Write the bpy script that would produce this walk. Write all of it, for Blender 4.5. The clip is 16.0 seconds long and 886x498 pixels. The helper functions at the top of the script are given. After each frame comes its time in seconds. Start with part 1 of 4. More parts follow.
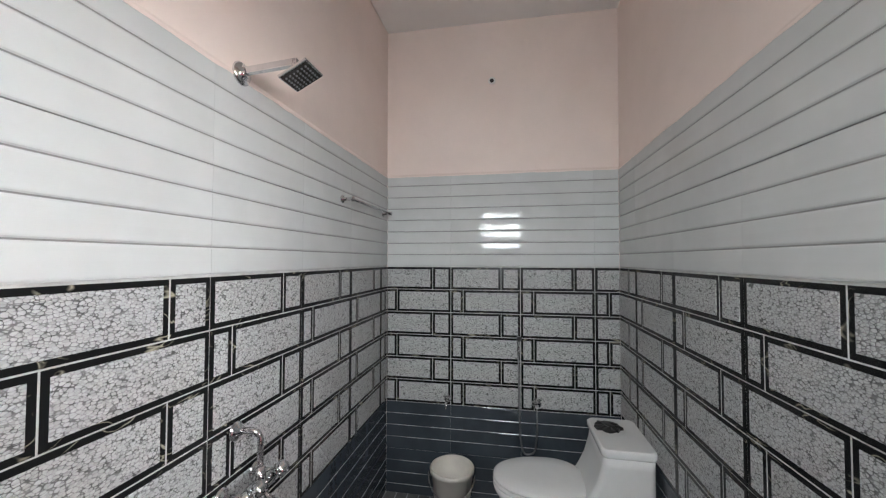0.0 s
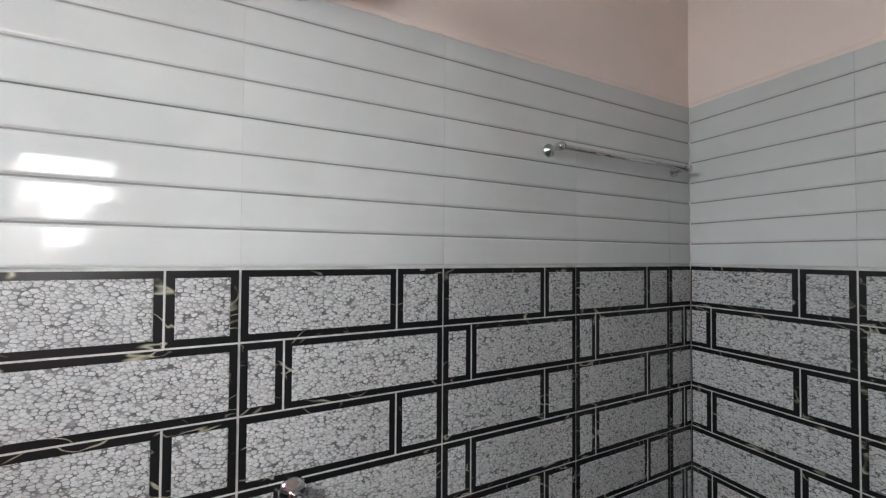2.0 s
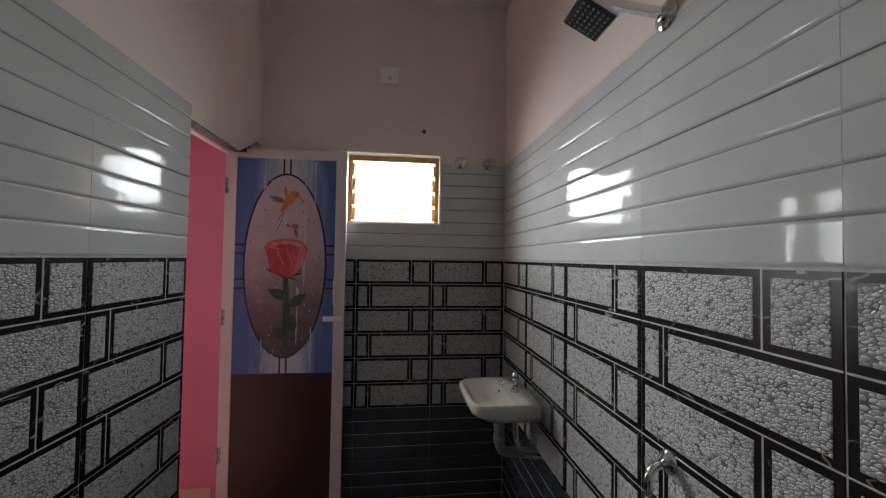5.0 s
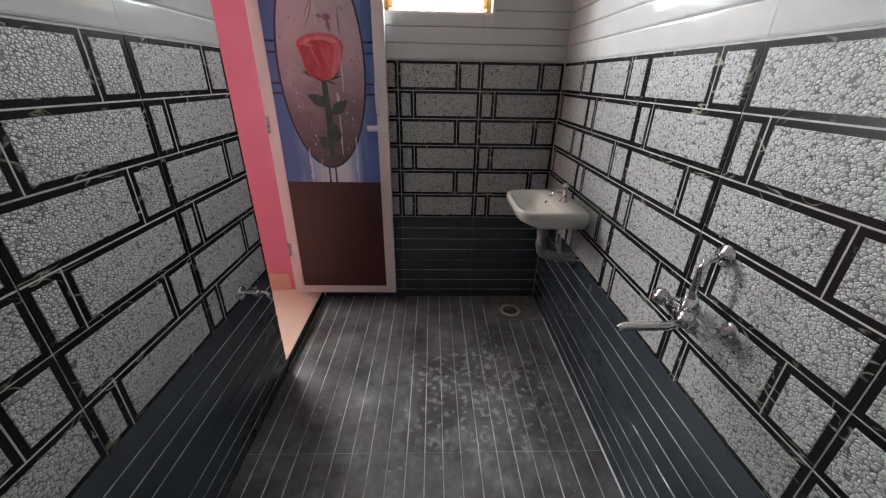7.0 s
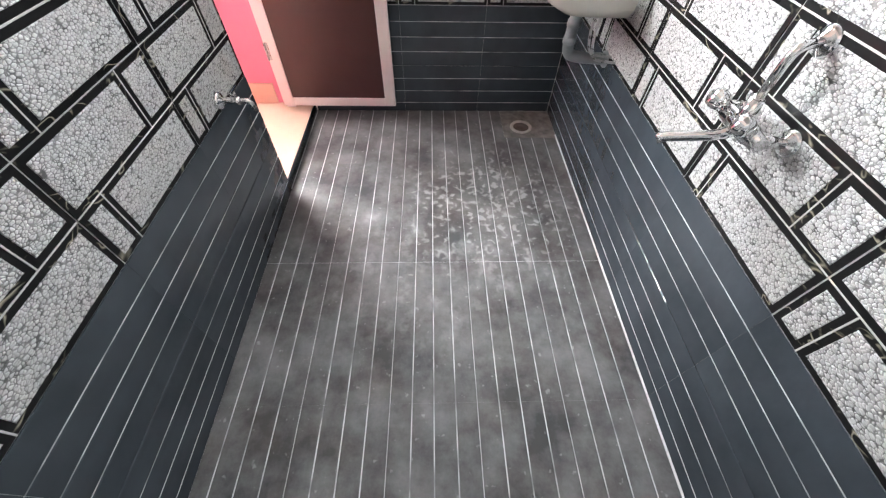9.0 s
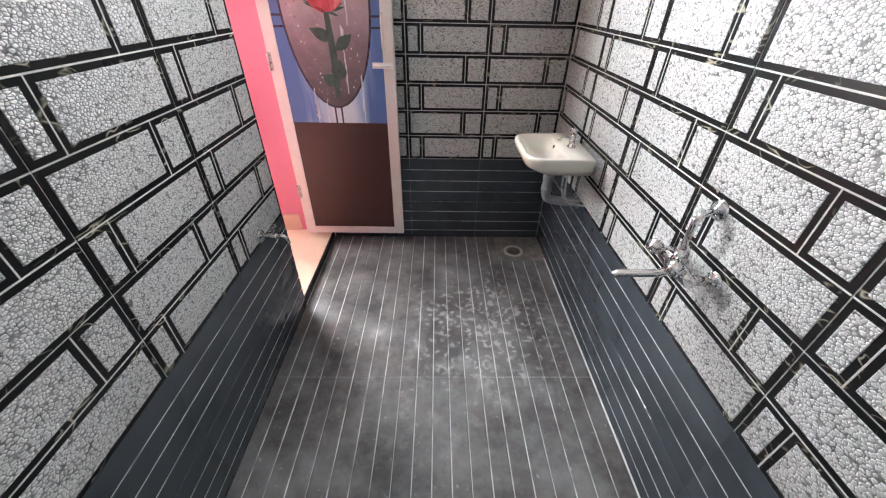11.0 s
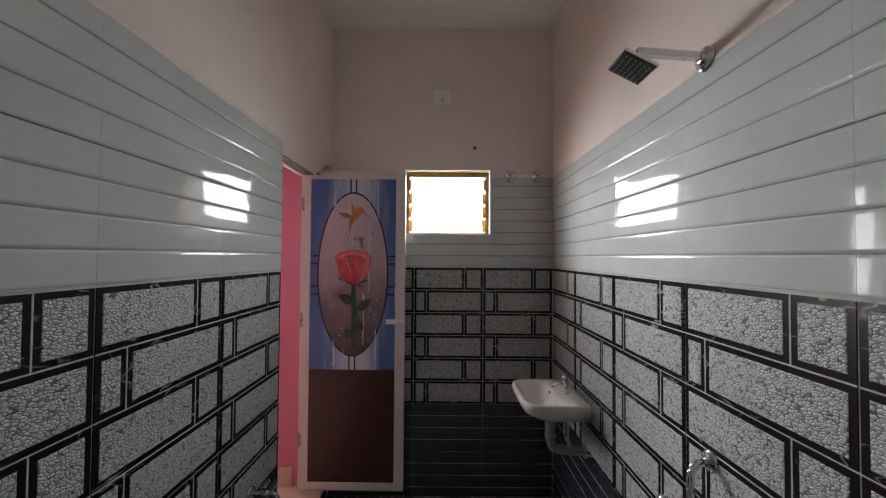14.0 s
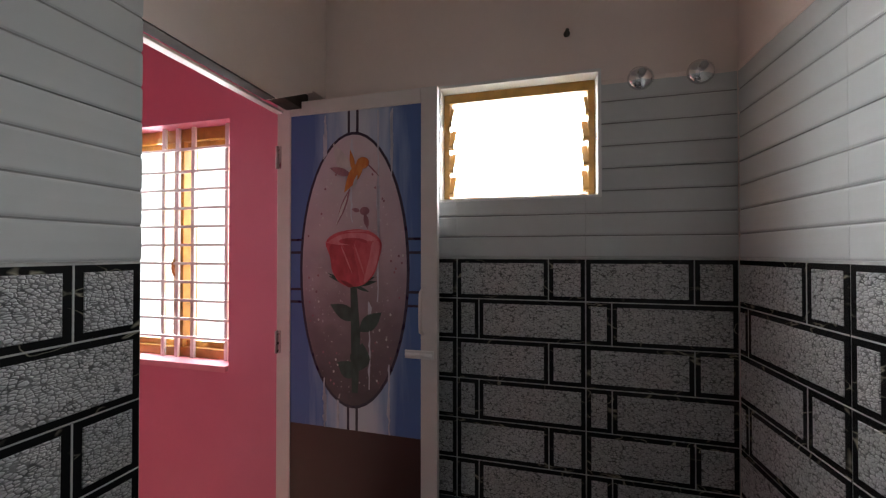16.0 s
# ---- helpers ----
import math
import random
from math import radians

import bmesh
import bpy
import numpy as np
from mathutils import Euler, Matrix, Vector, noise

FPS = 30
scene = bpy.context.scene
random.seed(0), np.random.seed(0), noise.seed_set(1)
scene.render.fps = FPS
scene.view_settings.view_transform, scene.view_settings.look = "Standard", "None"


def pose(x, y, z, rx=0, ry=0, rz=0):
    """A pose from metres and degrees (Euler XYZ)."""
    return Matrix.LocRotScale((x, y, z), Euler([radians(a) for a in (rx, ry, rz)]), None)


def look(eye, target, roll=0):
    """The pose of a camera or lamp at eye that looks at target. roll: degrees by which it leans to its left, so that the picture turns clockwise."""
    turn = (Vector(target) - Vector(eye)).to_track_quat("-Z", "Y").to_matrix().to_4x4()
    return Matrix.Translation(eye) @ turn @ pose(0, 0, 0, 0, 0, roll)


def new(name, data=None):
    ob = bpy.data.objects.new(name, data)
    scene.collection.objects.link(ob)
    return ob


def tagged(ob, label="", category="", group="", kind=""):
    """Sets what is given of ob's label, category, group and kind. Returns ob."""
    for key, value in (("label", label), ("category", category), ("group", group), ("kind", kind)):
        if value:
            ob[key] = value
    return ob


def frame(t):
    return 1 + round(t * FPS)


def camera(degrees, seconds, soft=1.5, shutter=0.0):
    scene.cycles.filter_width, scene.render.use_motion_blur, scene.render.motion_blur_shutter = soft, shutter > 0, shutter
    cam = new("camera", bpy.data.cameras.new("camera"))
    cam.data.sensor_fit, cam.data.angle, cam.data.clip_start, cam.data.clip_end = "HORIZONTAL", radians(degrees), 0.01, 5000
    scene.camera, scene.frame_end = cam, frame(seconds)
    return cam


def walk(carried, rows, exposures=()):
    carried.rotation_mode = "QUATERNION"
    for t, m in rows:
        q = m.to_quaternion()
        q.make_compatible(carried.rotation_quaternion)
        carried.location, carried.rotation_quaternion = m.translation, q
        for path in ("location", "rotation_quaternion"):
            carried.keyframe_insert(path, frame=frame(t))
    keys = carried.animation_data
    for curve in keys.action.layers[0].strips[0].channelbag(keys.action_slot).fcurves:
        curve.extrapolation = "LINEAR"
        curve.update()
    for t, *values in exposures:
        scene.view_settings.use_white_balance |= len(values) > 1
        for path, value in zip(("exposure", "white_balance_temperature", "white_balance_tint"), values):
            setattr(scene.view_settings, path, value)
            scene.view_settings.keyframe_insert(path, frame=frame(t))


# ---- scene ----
cam = camera(100.8, 16.0, soft=1.25)
PATH = [
    (0, (0.817, 0.449, 1.547), (0.462, 2.416, 1.606), 0.1),
    (0.5, (0.890, 0.532, 1.572), (0.128, 2.380, 1.621), 0.4),
    (1, (0.962, 0.710, 1.555), (-0.179, 2.353, 1.596), 0.6),
    (1.5, (0.905, 1.037, 1.532), (-0.580, 2.376, 1.574), 0.5),
    (2, (0.852, 1.389, 1.529), (-0.951, 2.253, 1.569), 0.4),
    (2.5, (0.783, 1.691, 1.549), (-1.210, 1.853, 1.553), 0.7),
    (3, (0.618, 1.927, 1.533), (-1.307, 1.386, 1.528), -0.0),
    (3.5, (0.543, 2.104, 1.532), (-1.066, 0.917, 1.550), -0.2),
    (4, (0.567, 2.185, 1.535), (-0.470, 0.475, 1.572), -0.1),
    (4.5, (0.604, 2.224, 1.523), (0.064, 0.299, 1.582), 0.3),
    (4.7, (0.625, 2.249, 1.517), (0.242, 0.287, 1.581), 0.6),
    (5.7, (0.680, 2.282, 1.487), (0.570, 0.290, 1.420), 0.5),
    (6.8, (0.716, 2.259, 1.428), (0.657, 0.395, 0.706), 0.6),
    (7, (0.723, 2.237, 1.413), (0.667, 0.425, 0.569), 1.0),
    (7.5, (0.738, 2.205, 1.367), (0.677, 0.547, 0.251), 1.4),
    (8, (0.746, 2.176, 1.325), (0.690, 0.704, -0.027), 1.5),
    (8.2, (0.753, 2.166, 1.313), (0.698, 0.769, -0.117), 1.6),
    (9.25, (0.752, 2.172, 1.330), (0.696, 0.950, -0.253), 1.6),
    (10.3, (0.748, 2.228, 1.434), (0.692, 0.821, 0.013), 1.5),
    (10.5, (0.745, 2.241, 1.448), (0.695, 0.763, 0.101), 1.3),
    (11, (0.743, 2.278, 1.481), (0.705, 0.639, 0.335), 1.2),
    (11.5, (0.731, 2.320, 1.520), (0.709, 0.537, 0.615), 0.9),
    (12, (0.718, 2.365, 1.547), (0.721, 0.468, 0.914), 0.7),
    (12.5, (0.714, 2.395, 1.562), (0.724, 0.434, 1.170), 0.6),
    (13, (0.713, 2.422, 1.573), (0.726, 0.434, 1.357), 0.5),
    (13.5, (0.716, 2.453, 1.584), (0.729, 0.454, 1.528), 0.5),
    (14, (0.721, 2.443, 1.571), (0.728, 0.444, 1.614), 0.4),
    (14.5, (0.710, 2.347, 1.560), (0.719, 0.348, 1.601), 0.4),
    (15, (0.649, 2.062, 1.540), (0.664, 0.063, 1.579), 0.4),
    (15.5, (0.602, 1.732, 1.534), (0.758, -0.262, 1.556), 0.2),
    (16, (0.631, 1.364, 1.522), (1.120, -0.576, 1.542), -0.0),
]
EXPOSURES = [(0, 1.17), (1.5, 1.0), (2.4, 0.95), (3.0, 0.62), (3.5, 0.05), (4.7, 0.0), (5.7, 0.1), (6.8, 0.7), (7.0, 1.0), (7.5, 2.0), (8.0, 2.68), (9.25, 2.75), (10.5, 2.6), (11.0, 2.27), (11.5, 1.8), (12.0, 1.0),
             (12.5, 0.38), (14.5, 0.35), (15.2, 0.38), (16, 0.05)]
walk(cam, [(t, look(eye, target, roll)) for t, eye, target, roll in PATH], EXPOSURES)

# ---- plan, in metres ----
W, L, CEIL, FZ = 1.48, 2.842, 3.12, 0.0          # bathroom width, length, ceiling, floor
DADO, BAND, TOP = 0.6, 1.5, 2.108                 # heights of the three tile bands
DOOR_Y, LINTEL, WALL_T = 0.738, 2.05, 0.17         # door opening in the east wall
WX0, WX1, WZ0, WZ1 = 0.408, 0.996, 1.715, 2.163     # bathroom window
BX0, BX1, BZ0, BZ1 = 1.968, 3.18, 1.01, 2.13        # bedroom window
BED_FZ = 0.055
SKIN = 0.006                                      # tile thickness in front of the plaster

# ---- world, sun, large lights ----
world = bpy.data.worlds.new("sky")
scene.world = world
world.use_nodes = True
wn = world.node_tree.nodes
sky = wn.new("ShaderNodeTexSky")
sky.sky_type, sky.sun_disc = "NISHITA", False
sky.sun_elevation, sky.sun_rotation = radians(52), radians(20)
wn["Background"].inputs["Strength"].default_value = 0.12
world.node_tree.links.new(sky.outputs["Color"], wn["Background"].inputs["Color"])
sun = new("sun", bpy.data.lights.new("sun", "SUN"))
sun.data.energy, sun.data.angle, sun.data.color = 1.2, radians(12), (1, 0.96, 0.9)
sun.matrix_world = look((2, 8, 12), (1, 1, 0))


def window_light(name, x0, x1, z0, z1, watts, color, turn=0.6, down=0.7, spread=150):
    """The sky's light at a window's opening, falling inwards and down."""
    lamp = new(name, bpy.data.lights.new(name, "AREA"))
    lamp.data.shape, lamp.data.size, lamp.data.size_y = "RECTANGLE", x1 - x0, z1 - z0
    lamp.data.energy, lamp.data.color = watts, color
    lamp.data.spread = radians(spread)
    eye = ((x0 + x1) / 2, -0.3, (z0 + z1) / 2 + 0.1)
    lamp.matrix_world = look(eye, (eye[0] - turn, eye[1] + 1, eye[2] - down))
    return lamp


window_light("bathroom_window_light", WX0, WX1, WZ0, WZ1, 17.5, (0.93, 0.97, 1.0), 0.12, 0.4, 135)
window_light("bedroom_window_light", BX0, BX1, BZ0, BZ1, 90, (0.97, 0.98, 1.0))


# ---- materials ----
class Mat:
    """A small helper round a Principled material."""

    def __init__(self, name, rough=0.5, metal=0.0, color=(0.8, 0.8, 0.8)):
        self.m = bpy.data.materials.new(name)
        self.m.use_nodes = True
        self.t = self.m.node_tree
        self.b = self.t.nodes["Principled BSDF"]
        self.set("Base Color", color)
        self.set("Roughness", rough)
        self.set("Metallic", metal)

    def set(self, socket, value):
        if isinstance(value, bpy.types.NodeSocket):
            self.t.links.new(value, self.b.inputs[socket])
        elif isinstance(value, tuple):
            self.b.inputs[socket].default_value = (*value, 1.0) if len(value) == 3 else value
        else:
            self.b.inputs[socket].default_value = value

    def node(self, kind, **inputs):
        n = self.t.nodes.new(kind)
        for key, value in inputs.items():
            key = key.replace("_", " ")
            if isinstance(value, bpy.types.NodeSocket):
                self.t.links.new(value, n.inputs[key])
            else:
                n.inputs[key].default_value = value
        return n

    def coords(self, world_space=False):
        if world_space:
            return self.t.nodes.new("ShaderNodeNewGeometry").outputs["Position"]
        return self.t.nodes.new("ShaderNodeTexCoord").outputs["Object"]

    def shifted(self, vec, amount):
        """Moves a texture by the object's own random number."""
        info = self.t.nodes.new("ShaderNodeObjectInfo")
        mul = self.t.nodes.new("ShaderNodeVectorMath")
        mul.operation = "SCALE"
        mul.inputs[0].default_value = (1.7, 2.3, 0.6)
        mul.inputs["Scale"].default_value = amount
        self.t.links.new(info.outputs["Random"], mul.inputs["Scale"])
        sc = self.t.nodes.new("ShaderNodeVectorMath")
        sc.operation = "MULTIPLY_ADD"
        sc.inputs[1].default_value = (amount, amount, amount)
        self.t.links.new(mul.outputs[0], sc.inputs[0])
        self.t.links.new(vec, sc.inputs[2])
        return sc.outputs[0]

    def stretch(self, vec, s):
        mp = self.t.nodes.new("ShaderNodeMapping")
        mp.inputs["Scale"].default_value = s
        self.t.links.new(vec, mp.inputs["Vector"])
        return mp.outputs[0]

    def noise(self, vec, scale, detail=3.0, rough=0.55, distortion=0.0):
        n = self.node("ShaderNodeTexNoise", Vector=vec, Scale=scale, Detail=detail, Roughness=rough, Distortion=distortion)
        return n.outputs["Fac"]

    def ramp(self, fac, *stops):
        r = self.node("ShaderNodeValToRGB", Fac=fac)
        e = r.color_ramp.elements
        while len(e) < len(stops):
            e.new(0.5)
        for el, (pos, col) in zip(e, stops):
            el.position = pos
            el.color = (*col, 1) if isinstance(col, tuple) else (col, col, col, 1)
        return r.outputs["Color"]

    def mix(self, fac, a, b, blend="MIX"):
        n = self.t.nodes.new("ShaderNodeMix")
        n.data_type, n.blend_type = "RGBA", blend
        for sock, v in ((n.inputs[0], fac), (n.inputs[6], a), (n.inputs[7], b)):
            if isinstance(v, bpy.types.NodeSocket):
                self.t.links.new(v, sock)
            else:
                sock.default_value = (*v, 1) if isinstance(v, tuple) else v
        return n.outputs[2]

    def math(self, op, a, b=0.0):
        n = self.t.nodes.new("ShaderNodeMath")
        n.operation = op
        for sock, v in ((n.inputs[0], a), (n.inputs[1], b)):
            if isinstance(v, bpy.types.NodeSocket):
                self.t.links.new(v, sock)
            else:
                sock.default_value = v
        return n.outputs[0]

    def bump(self, height, strength=0.3, distance=0.002):
        n = self.node("ShaderNodeBump", Height=height, Strength=strength, Distance=distance)
        self.set("Normal", n.outputs["Normal"])
        return self


def plaster(name, low, high, scale=3.0):
    k = Mat(name, 0.75)
    p = k.coords(True)
    big = k.noise(p, scale, 4)
    fine = k.noise(p, 90, 3)
    c = k.ramp(big, (0.3, low), (0.7, high))
    k.set("Base Color", k.mix(k.math("MULTIPLY", fine, 0.12), c, tuple(v * 0.8 for v in low)))
    k.bump(k.math("ADD", k.noise(p, 14, 3), k.math("MULTIPLY", fine, 0.25)), 0.25, 0.004)
    return k.m


def tile_glaze(name, low, high, rough, wave, gloss=0.38, drift=(1.6, 0.35, 1)):
    k = Mat(name, rough)
    k.set("Specular IOR Level", gloss)
    p = k.shifted(k.coords(), 2.0)
    info = k.t.nodes.new("ShaderNodeObjectInfo").outputs["Random"]
    c = k.ramp(k.noise(p, 5, 3), (0.3, low), (0.7, high))
    c = k.mix(k.math("MULTIPLY", info, 0.14), c, tuple(v * 0.75 for v in low))
    k.set("Base Color", c)
    k.set("Roughness", k.ramp(k.noise(k.coords(True), 9, 4), (0.35, rough * 0.7), (0.75, rough * 1.5)))
    k.bump(k.math("ADD", k.noise(k.stretch(p, drift), 9, 2), k.math("MULTIPLY", k.noise(p, 22, 2), 0.12)), wave, 0.012)
    return k.m


WHITE_GLAZE = tile_glaze("white_glaze", (0.55, 0.563, 0.558), (0.61, 0.622, 0.616), 0.06, 0.07, 0.18)
DARK_GLAZE = tile_glaze("dark_glaze", (0.038, 0.047, 0.056), (0.058, 0.07, 0.084), 0.08, 1.0, 0.5, (0.6, 0.15, 1))


def marble():
    k = Mat("black_marble_print", 0.26)
    k.set("Specular IOR Level", 0.22)
    p = k.shifted(k.coords(), 2.0)
    w = k.node("ShaderNodeTexNoise", Vector=k.stretch(p, (1, 1.6, 1)), Scale=9.0, Detail=2.0, Distortion=0.8).outputs["Fac"]
    vein = k.ramp(k.math("ABSOLUTE", k.math("SUBTRACT", w, 0.5)), (0.0, 1.0), (0.008, 0.5), (0.02, 0.0))
    gate = k.ramp(k.noise(p, 13, 2), (0.49, 0.0), (0.61, 0.85))
    k.set("Base Color", k.mix(k.math("MULTIPLY", vein, gate), (0.011, 0.0112, 0.0115), (0.5, 0.47, 0.36)))
    return k.m


def pebbles():
    k = Mat("pebble_relief_print", 0.42)
    base = k.stretch(k.shifted(k.coords(), 2.0), (0.74, 1.15, 1))
    wob = k.node("ShaderNodeTexNoise", Vector=base, Scale=60.0, Detail=2.0).outputs["Color"]
    vm = k.t.nodes.new("ShaderNodeVectorMath")
    vm.operation = "MULTIPLY_ADD"
    vm.inputs[1].default_value = (0.004, 0.004, 0.0)
    k.t.links.new(wob, vm.inputs[0])
    k.t.links.new(base, vm.inputs[2])
    flat = k.t.nodes.new("ShaderNodeVectorMath")
    flat.operation = "MULTIPLY"
    flat.inputs[1].default_value = (1, 1, 0)
    k.t.links.new(vm.outputs[0], flat.inputs[0])
    p = flat.outputs[0]
    cell = k.node("ShaderNodeTexVoronoi", Vector=p, Scale=138.0, Randomness=0.88)
    edge = k.node("ShaderNodeTexVoronoi", Vector=p, Scale=138.0, Randomness=0.88)
    edge.feature = "DISTANCE_TO_EDGE"
    shade = k.node("ShaderNodeSeparateColor", Color=cell.outputs["Color"]).outputs["Red"]
    stone = k.ramp(shade, (0.0, (0.47, 0.475, 0.475)), (0.3, (0.55, 0.555, 0.555)), (1.0, (0.64, 0.645, 0.645)))
    body = k.math("ADD", edge.outputs["Distance"], k.math("MULTIPLY", k.math("SUBTRACT", k.noise(p, 74, 1), 0.5), 0.16))
    body = k.math("SUBTRACT", body, k.math("MULTIPLY", k.math("MAXIMUM", k.math("SUBTRACT", cell.outputs["Distance"], 0.46), 0.0), 0.35))
    body = k.math("ADD", body, 0.062)
    gap = k.ramp(body, (0.02, 0.0), (0.07, 0.55), (0.13, 1.0))
    # shadow between the raised pebbles, painted into the gaps at uneven strength
    gap_shade = k.mix(k.ramp(k.noise(p, 34, 2), (0.4, 0.0), (0.6, 1.0)), (0.09, 0.09, 0.09), (0.26, 0.261, 0.26))
    k.set("Base Color", k.mix(gap, gap_shade, stone))
    k.bump(k.ramp(body, (0.03, 0.0), (0.2, 0.7), (0.5, 1.0)), 0.75, 0.004)
    return k.m


MARBLE, PEBBLE = marble(), pebbles()


def plain(name, color, rough=0.5, metal=0.0, vary=0.12, scale=12.0, bump=0.0):
    k = Mat(name, rough, metal)
    p = k.coords()
    n = k.noise(p, scale, 4)
    k.set("Base Color", k.ramp(n, (0.3, tuple(v * (1 - vary) for v in color)), (0.7, color)))
    k.set("Roughness", k.ramp(k.noise(p, scale * 2.3, 3), (0.3, rough * 0.8), (0.75, min(1.0, rough * 1.3))))
    if bump:
        k.bump(k.noise(p, scale * 6, 3), bump, 0.001)
    return k.m


def groove_glints(name, dark):
    """Pale patches of colour that paint broken glints along the grooves of a plank tile."""
    k = Mat(name, 0.35)
    c = k.ramp(k.noise(k.stretch(k.coords(True), (1, 1, 0.6)), 6.5, 2), (0.34, dark), (0.56, (0.62, 0.63, 0.64)))
    k.set("Base Color", c)
    return k.m


GROUT_WHITE = plain("white_grout", (0.62, 0.62, 0.6), 0.6, vary=0.3, scale=25)
GROUT_GREY = plain("dusty_grout", (0.6, 0.61, 0.62), 0.6, vary=0.35, scale=9)
DADO_GROOVE = groove_glints("dado_groove", (0.12, 0.128, 0.14))
FLOOR_GROOVE = groove_glints("floor_groove", (0.2, 0.205, 0.21))
# darker glaze for the white tiles' grooves: shade below each plank painted in
GROOVE = plain("groove_shade", (0.25, 0.248, 0.245), 0.4, vary=0.2)
PLASTER = plaster("cream_plaster", (0.79, 0.672, 0.615), (0.85, 0.727, 0.67))
CEILING = plaster("ceiling_paint", (0.8, 0.765, 0.74), (0.85, 0.815, 0.79))
PINK = plaster("pink_paint", (0.62, 0.2, 0.29), (0.67, 0.225, 0.32))
PEACH = plain("peach_floor_tile", (0.6, 0.42, 0.31), 0.5, vary=0.05, scale=6)
WHITE_PAINT = plain("white_paint", (0.78, 0.76, 0.73), 0.45, vary=0.08)
PVC = plain("white_pvc", (0.72, 0.67, 0.645), 0.4, vary=0.1, scale=8)
CHROME = plain("chrome", (0.75, 0.75, 0.76), 0.09, 1.0, vary=0.1, scale=30)
STEEL = plain("dull_steel", (0.5, 0.5, 0.5), 0.3, 1.0, vary=0.2, scale=30)
CERAMIC = plain("white_ceramic", (0.78, 0.78, 0.77), 0.1, vary=0.06, scale=5)
CREAM_CERAMIC = plain("cream_ceramic", (0.72, 0.69, 0.62), 0.14, vary=0.08, scale=5)
PLASTIC = plain("cream_plastic", (0.74, 0.7, 0.63), 0.4, vary=0.15, scale=9)
GREY_PIPE = plain("grey_pipe", (0.26, 0.27, 0.28), 0.4, vary=0.2)
DARK = plain("dark_plastic", (0.03, 0.028, 0.027), 0.4, vary=0.3)
DARK_HOLE = plain("dark_opening", (0.015, 0.012, 0.01), 0.8)
OCHRE = plain("varnished_teak", (0.5, 0.26, 0.06), 0.35, vary=0.35, scale=20)
PLATE_WHITE = plain("white_plate", (0.9, 0.9, 0.89), 0.35, vary=0.04)
IRON = plain("white_painted_iron", (0.8, 0.79, 0.77), 0.4, vary=0.1)
CEMENT = plain("stained_cement", (0.26, 0.245, 0.225), 0.7, vary=0.6, scale=18, bump=0.4)
PALE_CEMENT = plain("pale_cement", (0.5, 0.47, 0.43), 0.65, vary=0.3, scale=40, bump=0.4)
RUST = plain("rusty_drain", (0.09, 0.06, 0.045), 0.6, vary=0.5, scale=30)


def glass():
    k = Mat("window_glass", 0.02)
    clear = k.node("ShaderNodeBsdfTransparent", Color=(0.96, 0.98, 0.97, 1))
    gloss = k.node("ShaderNodeBsdfGlossy", Roughness=0.02)
    mixed = k.node("ShaderNodeMixShader", Fac=0.07)
    k.t.links.new(clear.outputs[0], mixed.inputs[1])
    k.t.links.new(gloss.outputs[0], mixed.inputs[2])
    k.t.links.new(mixed.outputs[0], k.t.nodes["Material Output"].inputs["Surface"])
    return k.m


GLASS = glass()


